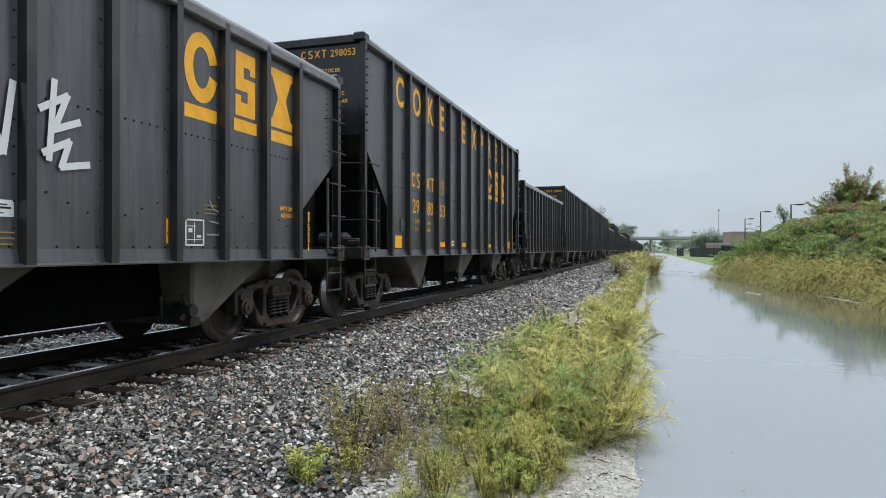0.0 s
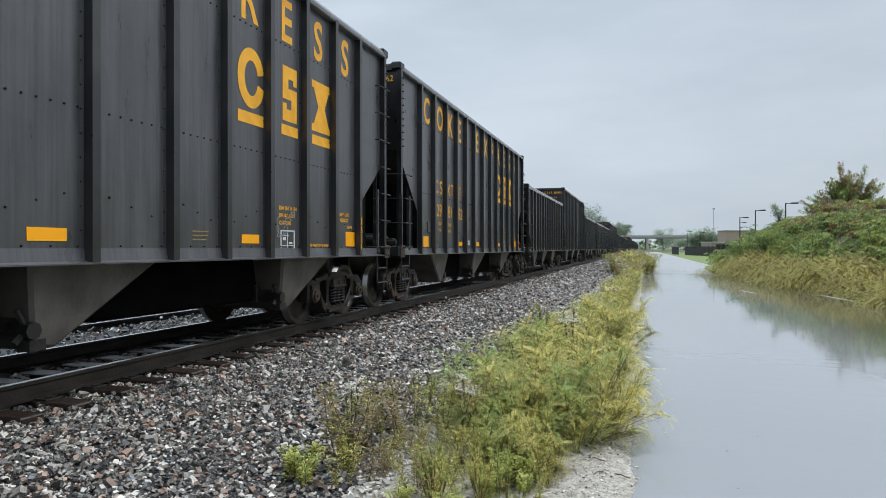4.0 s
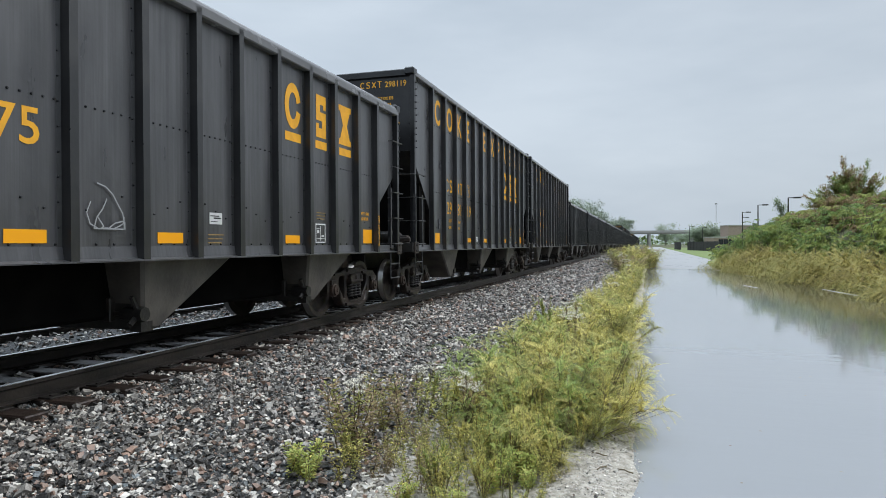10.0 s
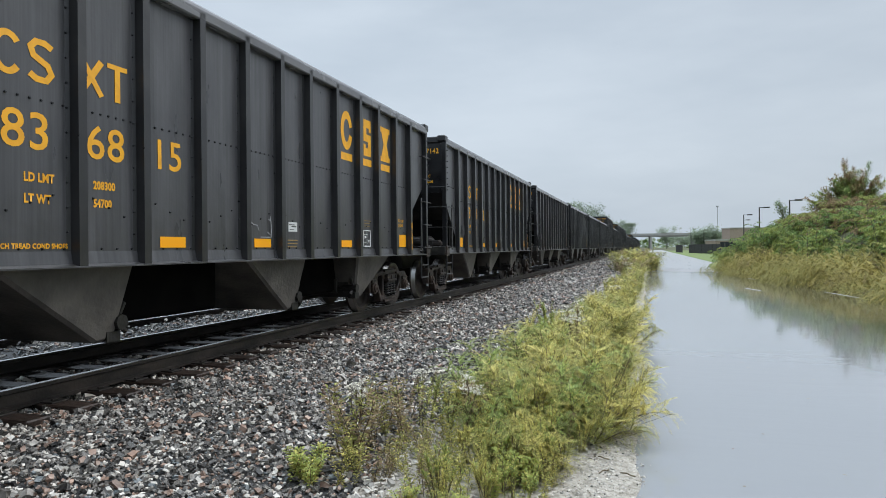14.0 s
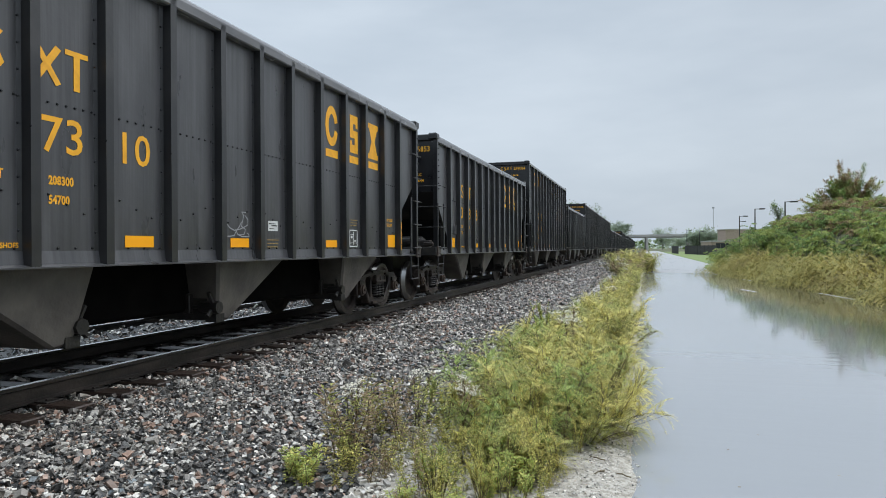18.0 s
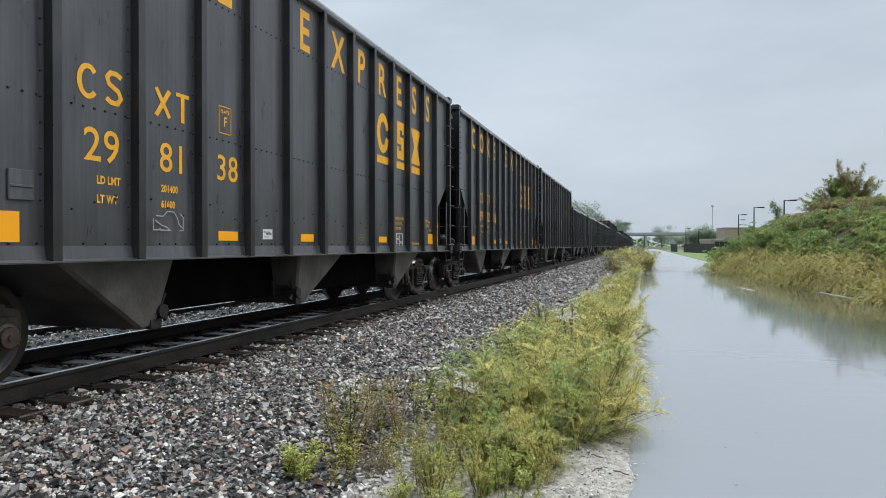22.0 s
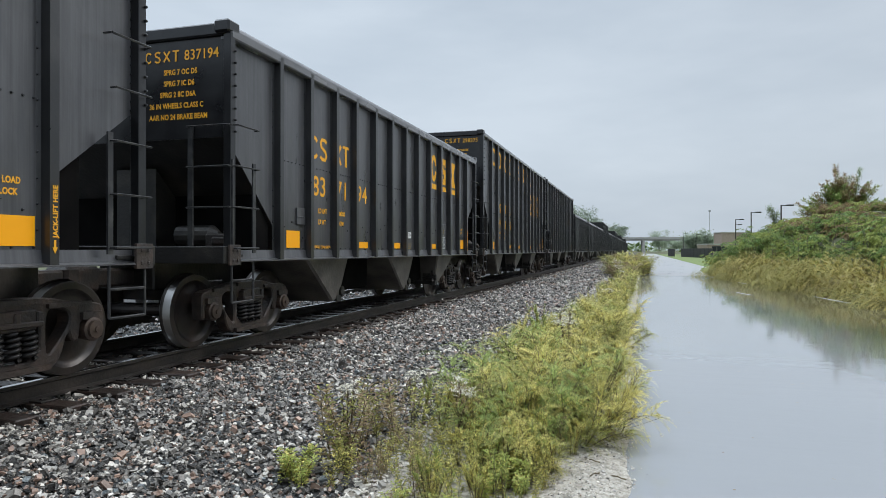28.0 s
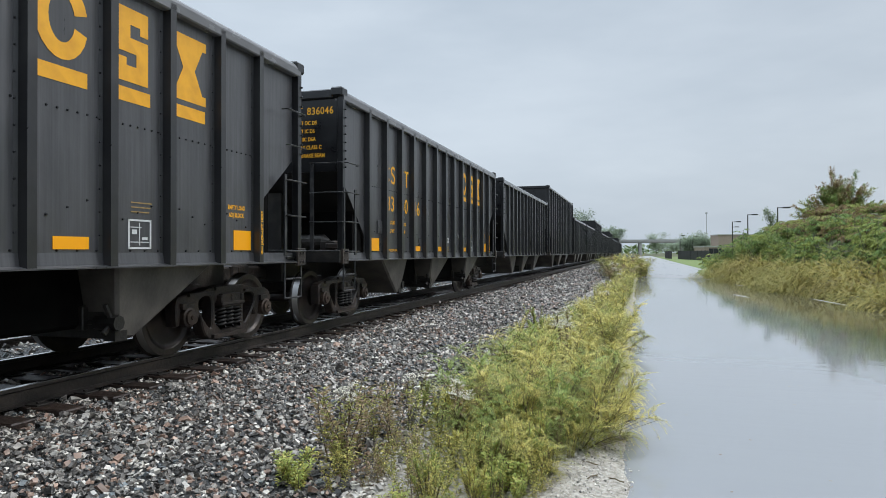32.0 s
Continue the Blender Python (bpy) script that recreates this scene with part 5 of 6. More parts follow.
def spike_mesh(seed, height, mats, stems=4):
    """Upright wand-like weeds set with short rising leaves and a small side spike or two. Gives stems and foliage."""
    rnd = random.Random(seed)
    S, L = Leaves(), Leaves()

    def wand(p, d, long, n):
        pts = [p]
        for j in range(n):
            q = p + d * long / n
            for k in range(6):
                b = 2.4 * (6 * j + k)
                out = Vector((math.cos(b), math.sin(b), rnd.uniform(0.5, 1.3)))
                L.blade(p.lerp(q, k / 6), out, rnd.uniform(0.003, 0.0055), rnd.uniform(0.025, 0.055) * (1.25 - 0.7 * j / n), 1 if rnd.random() < 0.7 else 2)
            d = (d + Vector((rnd.gauss(0, 0.04), rnd.gauss(0, 0.04), 0.02))).normalized()
            p = q
            pts.append(p)
        S.tube(pts, 0.004, 0.0012, 0)
        return pts
    for _ in range(stems):
        a, lean = rnd.uniform(0, 6.28), rnd.uniform(0.05, 0.35)
        d = Vector((lean * math.cos(a), lean * math.sin(a), 1)).normalized()
        h = height * rnd.uniform(0.65, 1.05)
        pts = wand(Vector((rnd.gauss(0, 0.04), rnd.gauss(0, 0.04), 0)), d, h, 16)
        for _ in range(4):
            b = rnd.uniform(0, 6.28)
            wand(pts[rnd.randrange(7, 13)], Vector((0.6 * math.cos(b), 0.6 * math.sin(b), 1)).normalized(), h * rnd.uniform(0.12, 0.25), 6)
    return S.mesh("weed", mats), L.mesh("foliage", mats)


def umbel_mesh(seed, height, mats, stems=4):
    """Branching weed with sparse toothed leaves and flat-topped heads of small blossoms. mats: stem, leaf, blossom. Gives stems and foliage."""
    rnd = random.Random(seed)
    S, L = Leaves(), Leaves()
    for k in range(stems):
        a, lean = 2.4 * k + rnd.random(), rnd.uniform(0.05, 0.3)
        d = Vector((lean * math.cos(a), lean * math.sin(a), 1)).normalized()
        h = height * rnd.uniform(0.75, 1.05)
        base = Vector((rnd.gauss(0, 0.05), rnd.gauss(0, 0.05), 0))
        top = base + d * h
        S.tube([base, base.lerp(top, 0.5), top], 0.005, 0.002, 0)
        for j in range(30):
            b = 2.4 * j
            L.blade(base.lerp(top, 0.1 + 0.8 * rnd.random()), Vector((math.cos(b), math.sin(b), rnd.uniform(-0.2, 0.6))), rnd.uniform(0.006, 0.011), rnd.uniform(0.04, 0.08), 1, 0.012)
        for j in range(5):
            b = 2.4 * j + rnd.random()
            tip = top + Vector((math.cos(b), math.sin(b), 0)) * rnd.uniform(0.01, 0.06) + Vector((0, 0, rnd.uniform(-0.03, 0.04)))
            S.tube([base.lerp(top, 0.84), tip], 0.002, 0.001, 0)
            for _ in range(26):
                e = Vector((rnd.gauss(0, 0.014), rnd.gauss(0, 0.014), rnd.gauss(0, 0.005)))
                L.blade(tip + e, Vector((rnd.uniform(-1, 1), rnd.uniform(-1, 1), rnd.uniform(0, 0.8))), 0.0045, 0.012, 2)
    return S.mesh("weed", mats), L.mesh("foliage", mats)


def broad_mesh(seed, height, mats, stems=5, size=1.0):
    """A low leafy weed: upright stems with broader leaves all along. Gives stems and foliage."""
    rnd = random.Random(seed)
    S, L = Leaves(), Leaves()
    for _ in range(stems):
        a = rnd.uniform(0, 6.28)
        p = Vector((rnd.gauss(0, 0.05), rnd.gauss(0, 0.05), 0))
        d = Vector((0.42 * math.cos(a), 0.42 * math.sin(a), 1))
        pts = [p]
        for i in range(12):
            q = p + d * height / 12
            for _ in range(6):
                b = rnd.uniform(0, 6.28)
                L.blade(p.lerp(q, rnd.random()) + Vector((math.cos(b), math.sin(b), 0)) * 0.03 * rnd.random(), Vector((math.cos(b), math.sin(b), rnd.uniform(0.1, 0.8))), rnd.uniform(0.006, 0.011) * size, rnd.uniform(0.03, 0.06) * size, 1 if len(mats) < 3 or rnd.random() < 0.7 else 2, 0.008)
            p = q
            pts.append(p)
            d = d + Vector((rnd.gauss(0, 0.06), rnd.gauss(0, 0.06), 0))
        S.tube(pts, 0.004, 0.0025, 0)
    return S.mesh("weed", mats), L.mesh("foliage", mats)


def strip_left(y):
    """Where the weeds give way to the ballast, across the track."""
    return -2.0 + 0.45 * smooth(8.5, 12, y) + 0.45 * smooth(12, 19, y)


def thicket():
    """The strip of weeds between the ballast and the path."""
    tall = [weed_mesh(10 + i, 6, 0.84, [STEM, (GOLD, OLIVE, SPRING)[i % 3], (OLIVE, GOLD, GOLD)[i % 3]], 0.36) for i in range(6)]
    reach = [weed_mesh(16 + i, 3, 0.62, [STEM, OLIVE if i else GOLD, GOLD], 0.5, 1.2, 1.0, 0.8) for i in range(2)]
    far_ones = [weed_mesh(20 + i, 6, 0.86, [STEM, (BROWNW, OLIVE, GOLD, OLIVE)[i], (OLIVE, GOLD, OLIVE, BROWNW)[i]], 0.36, 0.55, 1.75) for i in range(4)]
    spikes = [spike_mesh(45 + i, 0.6, [STEM, (GOLD, SPRING, GOLD)[i], (OLIVE, GOLD, SPRING)[i]]) for i in range(3)]
    stalks = [broad_mesh(55 + i, 0.52, [STEM, (OLIVE, BROWNW, OLIVE, GOLD)[i], (GOLD, OLIVE, GOLD, OLIVE)[i]], 4, 1.15) for i in range(4)]
    umbels = [umbel_mesh(30 + i, 0.62, [STEM, OLIVE if i else BROWNW, BLOSSOM]) for i in range(3)]
    fresh = [broad_mesh(50 + i, 0.24, [STEM, FRESH, GOLD], 6, 1.0) for i in range(2)]
    rnd = random.Random(9)
    spots = []
    # the large feathery clump beside the camera
    for y, x, s in ((5.6, -0.95, 0.85), (5.9, -1.2, 0.9), (6.2, -0.75, 0.95), (6.3, -1.55, 0.9), (6.7, -1.1, 1.0), (6.9, -0.55, 0.95), (7.1, -1.65, 0.95), (7.3, -0.9, 1.05), (7.7, -1.35, 1.0), (7.9, -0.5, 1.0),
                    (8.2, -0.95, 1.05), (8.4, -1.7, 0.9), (8.8, -0.55, 1.0), (8.9, -1.25, 1.0), (9.3, -0.8, 1.05), (9.5, -1.5, 0.95), (5.7, -0.6, 0.75), (6.5, -0.42, 0.85), (7.4, -0.38, 0.9), (8.1, -0.35, 0.9)):
        spots.append((x, y, s, rnd.choice(tall), "g"))
    y = 9.7
    while y < 40:
        edge = strip_left(y)
        near = y < 15
        x = rnd.uniform(edge, -0.32)
        # lower towards the ballast
        s = rnd.uniform(0.75, 1.1) * (0.72 + 0.28 * smooth(edge, edge + 0.7, x))
        spots.append((x, y, s, rnd.choice(tall if near else far_ones), "g"))
        y += 0.17 if near else 0.24 + 0.010 * (y - 15)
    for _ in range(16):
        y = 9 + 24 * rnd.random() ** 1.5
        spots.append((strip_left(y) + rnd.uniform(-0.25, 0.3), y, rnd.uniform(0.8, 1.15), rnd.choice(spikes), "s"))
    for x, y, s in ((-1.62, 11.3, 1.35), (-1.55, 10.4, 1.1)):
        spots.append((x, y, s, spikes[1], "s"))
    for y, x, s in ((5.35, -1.05, 0.9), (5.2, -0.75, 0.8), (5.5, -1.4, 0.95), (5.0, -1.25, 0.7), (5.3, -0.5, 0.7), (5.15, -0.95, 0.75), (5.7, -1.7, 0.9), (5.45, -0.85, 0.85), (6.0, -2.0, 0.8), (4.85, -0.65, 0.6)):
        spots.append((x, y, s, rnd.choice(spikes), "s"))
    # thin brown stalks over the stones in front
    for _ in range(20):
        y = rnd.uniform(4.0, 5.9)
        spots.append((rnd.uniform(-2.25, -1.15), y, rnd.uniform(0.4, 0.95), rnd.choice(stalks), "b"))
    for _ in range(26):
        spots.append((rnd.uniform(-1.9, -0.6), rnd.uniform(3.7, 5.4), rnd.uniform(0.2, 0.6), rnd.choice(stalks), "b"))
    for _ in range(22):
        spots.append((rnd.uniform(-1.7, -0.45), rnd.uniform(4.9, 7.5), rnd.uniform(0.5, 0.75), rnd.choice(tall), "g"))
    for _ in range(30):
        y = rnd.uniform(3.9, 5.3)
        spots.append((rnd.uniform(-1.35, -0.62 + 0.1 * (y - 4)), y, rnd.uniform(0.35, 0.7), rnd.choice(spikes + stalks[2:]), "s"))
    for _ in range(8):
        spots.append((rnd.uniform(-1.1, -0.6), rnd.uniform(4.6, 5.3), rnd.uniform(0.4, 0.55), rnd.choice(tall), "g"))
    for x, y, s in ((-2.2, 4.6, 1.15), (-2.15, 4.75, 1.05), (-1.95, 5.2, 1.0)):
        spots.append((x, y, s, stalks[1], "b"))
    for x, y, s in ((-2.36, 4.2, 0.95), (-2.26, 4.12, 0.75), (-2.42, 4.3, 0.7), (-0.92, 4.45, 0.95), (-0.85, 4.6, 0.9), (-1.0, 4.3, 0.8), (-0.78, 4.4, 0.7), (-1.5, 4.0, 0.6), (-1.15, 3.95, 0.6)):
        spots.append((x, y, s, rnd.choice(fresh), "f"))
    for x, y, s in ((-1.48, 5.4, 1.0), (-1.38, 5.5, 0.95), (-2.2, 4.8, 1.05), (-2.0, 5.75, 0.95), (-0.95, 9.2, 1.5), (-0.88, 9.0, 1.45), (-0.75, 17, 1.2), (-0.8, 30, 1.5), (-0.9, 34, 1.6), (-1.5, 41, 1.9), (-1.3, 40.5, 1.9)):
        spots.append((x, y, s, rnd.choice(umbels), "w"))
    # the tall clump that leans over the path farther on
    for _ in range(62):
        a, r = rnd.uniform(0, 6.28), math.sqrt(rnd.random())
        spots.append((-0.75 + 1.35 * r * math.cos(a), 46 + 4.5 * r * math.sin(a), rnd.uniform(1.25, 2.1), rnd.choice(far_ones if r > 0.3 else far_ones[:1]), "g"))
    for _ in range(14):
        spots.append((rnd.uniform(-1.4, -0.5), rnd.uniform(37, 42), rnd.uniform(1.1, 1.5), far_ones[0], "g"))
    for x, y, s in ((-0.35, 5.95, 0.95), (-0.42, 5.6, 0.85), (-0.32, 6.15, 0.95), (-0.28, 6.9, 0.95), (-0.25, 7.8, 0.9), (-0.3, 9.4, 0.95), (-0.2, 11.6, 1.0), (-0.25, 13.2, 0.9), (-0.2, 16, 1.0)):
        spots.append((x, y, s, rnd.choice(reach), "o"))
    words = {"o": "weed plume leaning out over the flooded path", "g": "arching yellow-green feathery weed rooted in gravel", "b": "thin brown and olive weed stalk in gravel", "f": "low bright green leafy weed in gravel",
             "w": "weed with flat cream-white blossom heads in gravel", "s": "upright yellow-green wand weed rooted in gravel"}
    for x, y, s, me, kind in spots:
        stem, leaves = me
        ob = tagged(new("weed", stem), words[kind], "weed", "weeds beside the path")
        tip = rnd.uniform(26, 46) if kind == "o" else rnd.uniform(-6, 8)
        ob.matrix_basis = Matrix.Translation((x, y, ground(x, y))) @ pose(0, 0, 0, rnd.uniform(-7, 7), tip, 0) @ pose(0, 0, 0, 0, 0, rnd.uniform(0, 360)) @ Matrix.Scale(s, 4)
        part("foliage", leaves, None, ob)


thicket()


def sumac_mesh(seed, mats, height=1.5):
    """A full bush of upright stems with whorls of long drooping feathered leaves. Gives stems and foliage."""
    rnd = random.Random(seed)
    S, L = Leaves(), Leaves()
    for _ in range(11):
        base = Vector((rnd.gauss(0, 0.4), rnd.gauss(0, 0.4), 0))
        top = base + Vector((rnd.gauss(0, 0.2), rnd.gauss(0, 0.2), height * rnd.uniform(0.5, 1.05)))
        S.tube([base, base.lerp(top, 0.5), top], 0.014, 0.008, 0)
        tone = rnd.choice((1, 1, 1, 2))
        for i in range(9):
            a = 2.4 * i + rnd.random()
            p = base.lerp(top, rnd.uniform(0.35, 1.0))
            d = Vector((math.cos(a), math.sin(a), rnd.uniform(0.1, 0.9)))
            mat = tone if rnd.random() < 0.8 else 3 - tone
            size = rnd.uniform(0.75, 1.15)
            for j in range(7):
                q = p + d * 0.06 * size
                d = (d + Vector((rnd.gauss(0, 0.1), rnd.gauss(0, 0.1), -0.2))).normalized()
                side = d.cross(Vector((0, 0, 1)))
                side = side.normalized() if side.length > 0.05 else Vector((1, 0, 0))
                for s in (-1, 1):
                    L.blade(q, side * s + d * rnd.uniform(0.2, 0.9) + Vector((0, 0, rnd.uniform(-0.75, 0.15))), rnd.uniform(0.022, 0.036) * size, rnd.uniform(0.1, 0.17) * size, mat, 0.03)
                p = q
    return S.mesh("bush", mats), L.mesh("foliage", mats)


def plume_mesh(seed, mats):
    """A tall rounded mound of long feathery plumes that rise, arch out and droop at their tips. Gives stems and foliage."""
    rnd = random.Random(seed)
    S, L = Leaves(), Leaves()
    for k in range(190):
        a = 2.4 * k + rnd.uniform(-0.3, 0.3)
        r0 = 0.55 * math.sqrt(rnd.random())
        p = Vector((r0 * math.cos(a), r0 * math.sin(a), 0))
        tilt = 0.12 + 1.0 * r0 / 0.55 * rnd.uniform(0.5, 1.15)
        b = a + rnd.uniform(-0.6, 0.6)
        d = Vector((math.cos(b) * math.sin(tilt), math.sin(b) * math.sin(tilt), math.cos(tilt)))
        long = rnd.uniform(1.0, 1.5) * (1.08 - 0.25 * r0)
        tone = rnd.choice((1, 1, 2))
        pts = [p]
        for j in range(13):
            q = p + d * long / 13
            d = (d + Vector((math.cos(b) * 0.05, math.sin(b) * 0.05, -0.02 - 0.026 * j))).normalized()
            side = d.cross(Vector((0, 0, 1)))
            side = side.normalized() if side.length > 0.05 else Vector((1, 0, 0))
            for s in (-1, 0, 1) if j > 1 else ():
                L.blade(p.lerp(q, rnd.random()), d + side * s * rnd.uniform(0.2, 0.6) + Vector((0, 0, rnd.uniform(-0.1, 0.3))), rnd.uniform(0.008, 0.013), rnd.uniform(0.07, 0.13), tone)
            p = q
            pts.append(p)
        if k % 6 == 0:
            S.tube(pts[:9], 0.006, 0.004, 0)
    return S.mesh("shrub", mats), L.mesh("foliage", mats)


def bank_plants():
    bushes = [sumac_mesh(60 + i, [BARK, SUMAC if i % 3 else SUMAC_Y, SUMAC_Y if i % 3 else SUMAC]) for i in range(5)]
    rusty = [sumac_mesh(70 + i, [BARK, RUST, SUMAC_Y], 0.9) for i in range(2)]
    rnd = random.Random(21)
    mounds = [plume_mesh(95 + i, [STEM, (REED, REED_G, REED_B, REED)[i], (REED_G, REED, REED, REED_B)[i]]) for i in range(4)]
    y = 12.0
    while y < 45.5:
        # the plants at the foot change tone from one clump to the next
        k = noise.noise((y * 0.31, 0.5, 1.7))
        for off, s in ((0.85, 1.1), (1.95, 1.36)):
            x = bank_foot(y) + off + rnd.uniform(-0.15, 0.35)
            yy = y + rnd.uniform(-0.25, 0.25) + (1.1 if off > 1 else 0)
            s *= rnd.uniform(0.72, 1.18) * (1.0 if k < 0.25 else 0.85)
            stem, leaves = mounds[2 if k > 0.25 else 1 if k < -0.2 else rnd.choice((0, 0, 3, 1, 1))]
            ob = tagged(new("shrub", stem), "olive-yellow feathery shrub arching at the water's edge", "shrub", "shrubs at the foot of the bank")
            ob.matrix_basis = Matrix.Translation((x, yy, ground(x, yy) - 0.05)) @ pose(0, 0, 0, 0, -10, 0) @ pose(0, 0, 0, 0, 0, rnd.uniform(0, 360)) @ Matrix.Diagonal((s * 1.1, s * 1.1, s, 1))
            part("foliage", leaves, None, ob)
        y += 2.3 if y > 20 else 1.9
    n = 0
    while n < 245:
        y, x = rnd.uniform(14, 54), rnd.uniform(5, 24)
        edge = bank_foot(y)
        if x < edge + 2.7 or x > edge + 10.5 or mound(x, y) < 0.2:
            continue
        up = mound(x, y) / (2.7 + 1.25 * smooth(20, 47, y))
        rust = (up > 0.6 and rnd.random() < 0.78) or rnd.random() < 0.06
        stem, leaves = rnd.choice(rusty if rust else bushes)
        s = rnd.uniform(0.7, 1.2) if up < 0.75 else rnd.uniform(0.6, 0.95) if rust else rnd.uniform(0.4, 0.65)
        ob = tagged(new("bush", stem), "rust-tinged low bush on top of the bank" if rust else "green sumac bush growing on the bank", "bush", "bushes on the bank")
        ob.matrix_basis = Matrix.Translation((x, y, ground(x, y) - 0.15)) @ pose(0, 0, 0, 0, 0, rnd.uniform(0, 360)) @ Matrix.Scale(s, 4)
        part("foliage", leaves, None, ob)
        n += 1
    # the green tip where the bank runs out beside the path
    for x, y, s in ((5.6, 50.5, 0.95), (6.3, 49.0, 1.05), (5.2, 52.5, 0.9), (6.8, 51.5, 1.1), (7.6, 48.5, 1.2), (6.0, 54.0, 1.0), (7.4, 53.0, 1.1)):
        stem, leaves = rnd.choice(bushes)
        ob = tagged(new("bush", stem), "green sumac bush at the low end of the bank", "bush", "bushes on the bank")
        ob.matrix_basis = Matrix.Translation((x, y, ground(x, y) - 0.1)) @ pose(0, 0, 0, 0, 0, rnd.uniform(0, 360)) @ Matrix.Scale(s, 4)
        part("foliage", leaves, None, ob)


bank_plants()


def build_tree(x, y, height, radius, leaf_mats, seed, label, limbs=9, clumps=260, leaf=0.3, low=0.25, upright=0.0, z=None):
    """A tapered trunk with forking limbs and a crown of many small leaves in clumps, with gaps."""
    rnd = random.Random(seed)
    tree = tagged(new("tree", None), label, "tree", "trees")
    tree.matrix_basis = Matrix.Translation((x, y, (ground(x, y) if z is None else z) - 0.1))
    T, C = Leaves(), Leaves()
    T.stick(Vector((0, 0, 0)), Vector((0, 0, height * 0.6)), 0.02 * height + 0.02, 0.008 * height, 0)
    tips = []
    for i in range(limbs):
        a = 2.4 * i + rnd.uniform(-0.4, 0.4)
        h0 = height * rnd.uniform(low, 0.55)
        p = Vector((0, 0, h0))
        d = Vector((math.cos(a), math.sin(a), rnd.uniform(0.35, 1.1) + upright)).normalized()
        r = 0.008 * height
        for j in range(4):
            q = p + d * radius * rnd.uniform(0.22, 0.36)
            T.stick(p, q, r, r * 0.7, 0)
            tips.append(q)
            r *= 0.7
            d = (d + Vector((rnd.gauss(0, 0.25), rnd.gauss(0, 0.25), 0.15 + upright * 0.3))).normalized()
            p = q
    for _ in range(clumps):
        c = rnd.choice(tips) + Vector((rnd.gauss(0, 0.16), rnd.gauss(0, 0.16), rnd.gauss(0.05, 0.14))) * radius
        c.z = max(height * low * 0.7, min(height, c.z))
        mat = rnd.randrange(len(leaf_mats))
        for _ in range(16):
            p = c + Vector((rnd.gauss(0, 1), rnd.gauss(0, 1), rnd.gauss(0, 1))) * leaf * 0.8
            d = Vector((rnd.uniform(-1, 1), rnd.uniform(-1, 1), rnd.uniform(-0.6, 0.8)))
            C.blade(p, d, leaf * 0.22, leaf * 0.75, mat)
    part("trunk", T.mesh("trunk", [BARK]), None, tree)
    part("crown", C.mesh("crown", leaf_mats), None, tree)
    return tree


def spot(u, v, depth):
    """Where a thing at that depth stands: u and v are its direction across and up, as tangents."""
    h = radians(16.9)
    return (u * math.cos(h) - math.sin(h)) * depth, (u * math.sin(h) + math.cos(h)) * depth




def broom_tree(x, y, height, seed, label):
    """Many limbs fanning up from a short trunk, leafy along their upper parts."""
    rnd = random.Random(seed)
    tree = tagged(new("tree", None), label, "tree", "trees")
    tree.matrix_basis = Matrix.Translation((x, y, ground(x, y) - 0.1))
    T, C = Leaves(), Leaves()
    T.stick(Vector((0, 0, 0)), Vector((0, 0, height * 0.2)), 0.1, 0.08, 0)
    for i in range(110):
        a = 2.4 * i
        tilt = 1.5 * rnd.random() ** 0.8
        d = Vector((math.cos(a) * math.sin(tilt), math.sin(a) * math.sin(tilt), math.cos(tilt)))
        p = Vector((0, 0, height * rnd.uniform(0.05, 0.3)))
        long = height * rnd.uniform(0.5, 0.74) * (1.04 - 0.1 * tilt)
        tone = rnd.choice((0, 0, 1, 2))
        for j in range(7):
            q = p + d * long / 7
            T.stick(p, q, 0.022 * (1.1 - j / 7), 0.022 * (1 - j / 7), 0)
            d = (d + Vector((rnd.gauss(0, 0.1), rnd.gauss(0, 0.1), 0.04))).normalized()
            for _ in range(58 if j > 1 else 12):
                e = Vector((rnd.uniform(-1, 1), rnd.uniform(-1, 1), rnd.uniform(-0.5, 0.8)))
                C.blade(p.lerp(q, rnd.random()) + e * 0.15, e + d * 0.5, rnd.uniform(0.028, 0.045), rnd.uniform(0.13, 0.24), tone if rnd.random() < 0.7 else rnd.randrange(3))
            p = q
    part("trunk", T.mesh("trunk", [BARK]), None, tree)
    part("crown", C.mesh("crown", [RUST, SUMAC_Y, SUMAC]), None, tree)


bx, by = spot(0.61, 0, 50)
broom_tree(bx, by, 5.5, 3, "small bushy tree with reddish-green leaves on the bank")
bx, by = spot(0.655, 0, 50)
build_tree(bx, by, 2.6, 1.6, [RUST, TREEGREEN], 4, "small sapling with thin leaves on the bank", 10, 120, 0.16, 0.1, 0.4)
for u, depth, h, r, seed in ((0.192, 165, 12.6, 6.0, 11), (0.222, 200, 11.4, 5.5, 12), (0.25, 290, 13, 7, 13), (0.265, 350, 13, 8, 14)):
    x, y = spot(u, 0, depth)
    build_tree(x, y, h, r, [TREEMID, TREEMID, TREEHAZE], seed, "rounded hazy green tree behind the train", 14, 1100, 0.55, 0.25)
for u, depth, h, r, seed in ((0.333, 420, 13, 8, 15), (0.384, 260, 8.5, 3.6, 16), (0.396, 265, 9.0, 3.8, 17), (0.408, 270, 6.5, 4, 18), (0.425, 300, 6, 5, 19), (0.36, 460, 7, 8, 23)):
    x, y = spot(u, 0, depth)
    build_tree(x, y, h, r, [TREEHAZE], seed, "distant green tree beyond the path, leaves paled for haze", 10, 220, 1.0, 0.15)
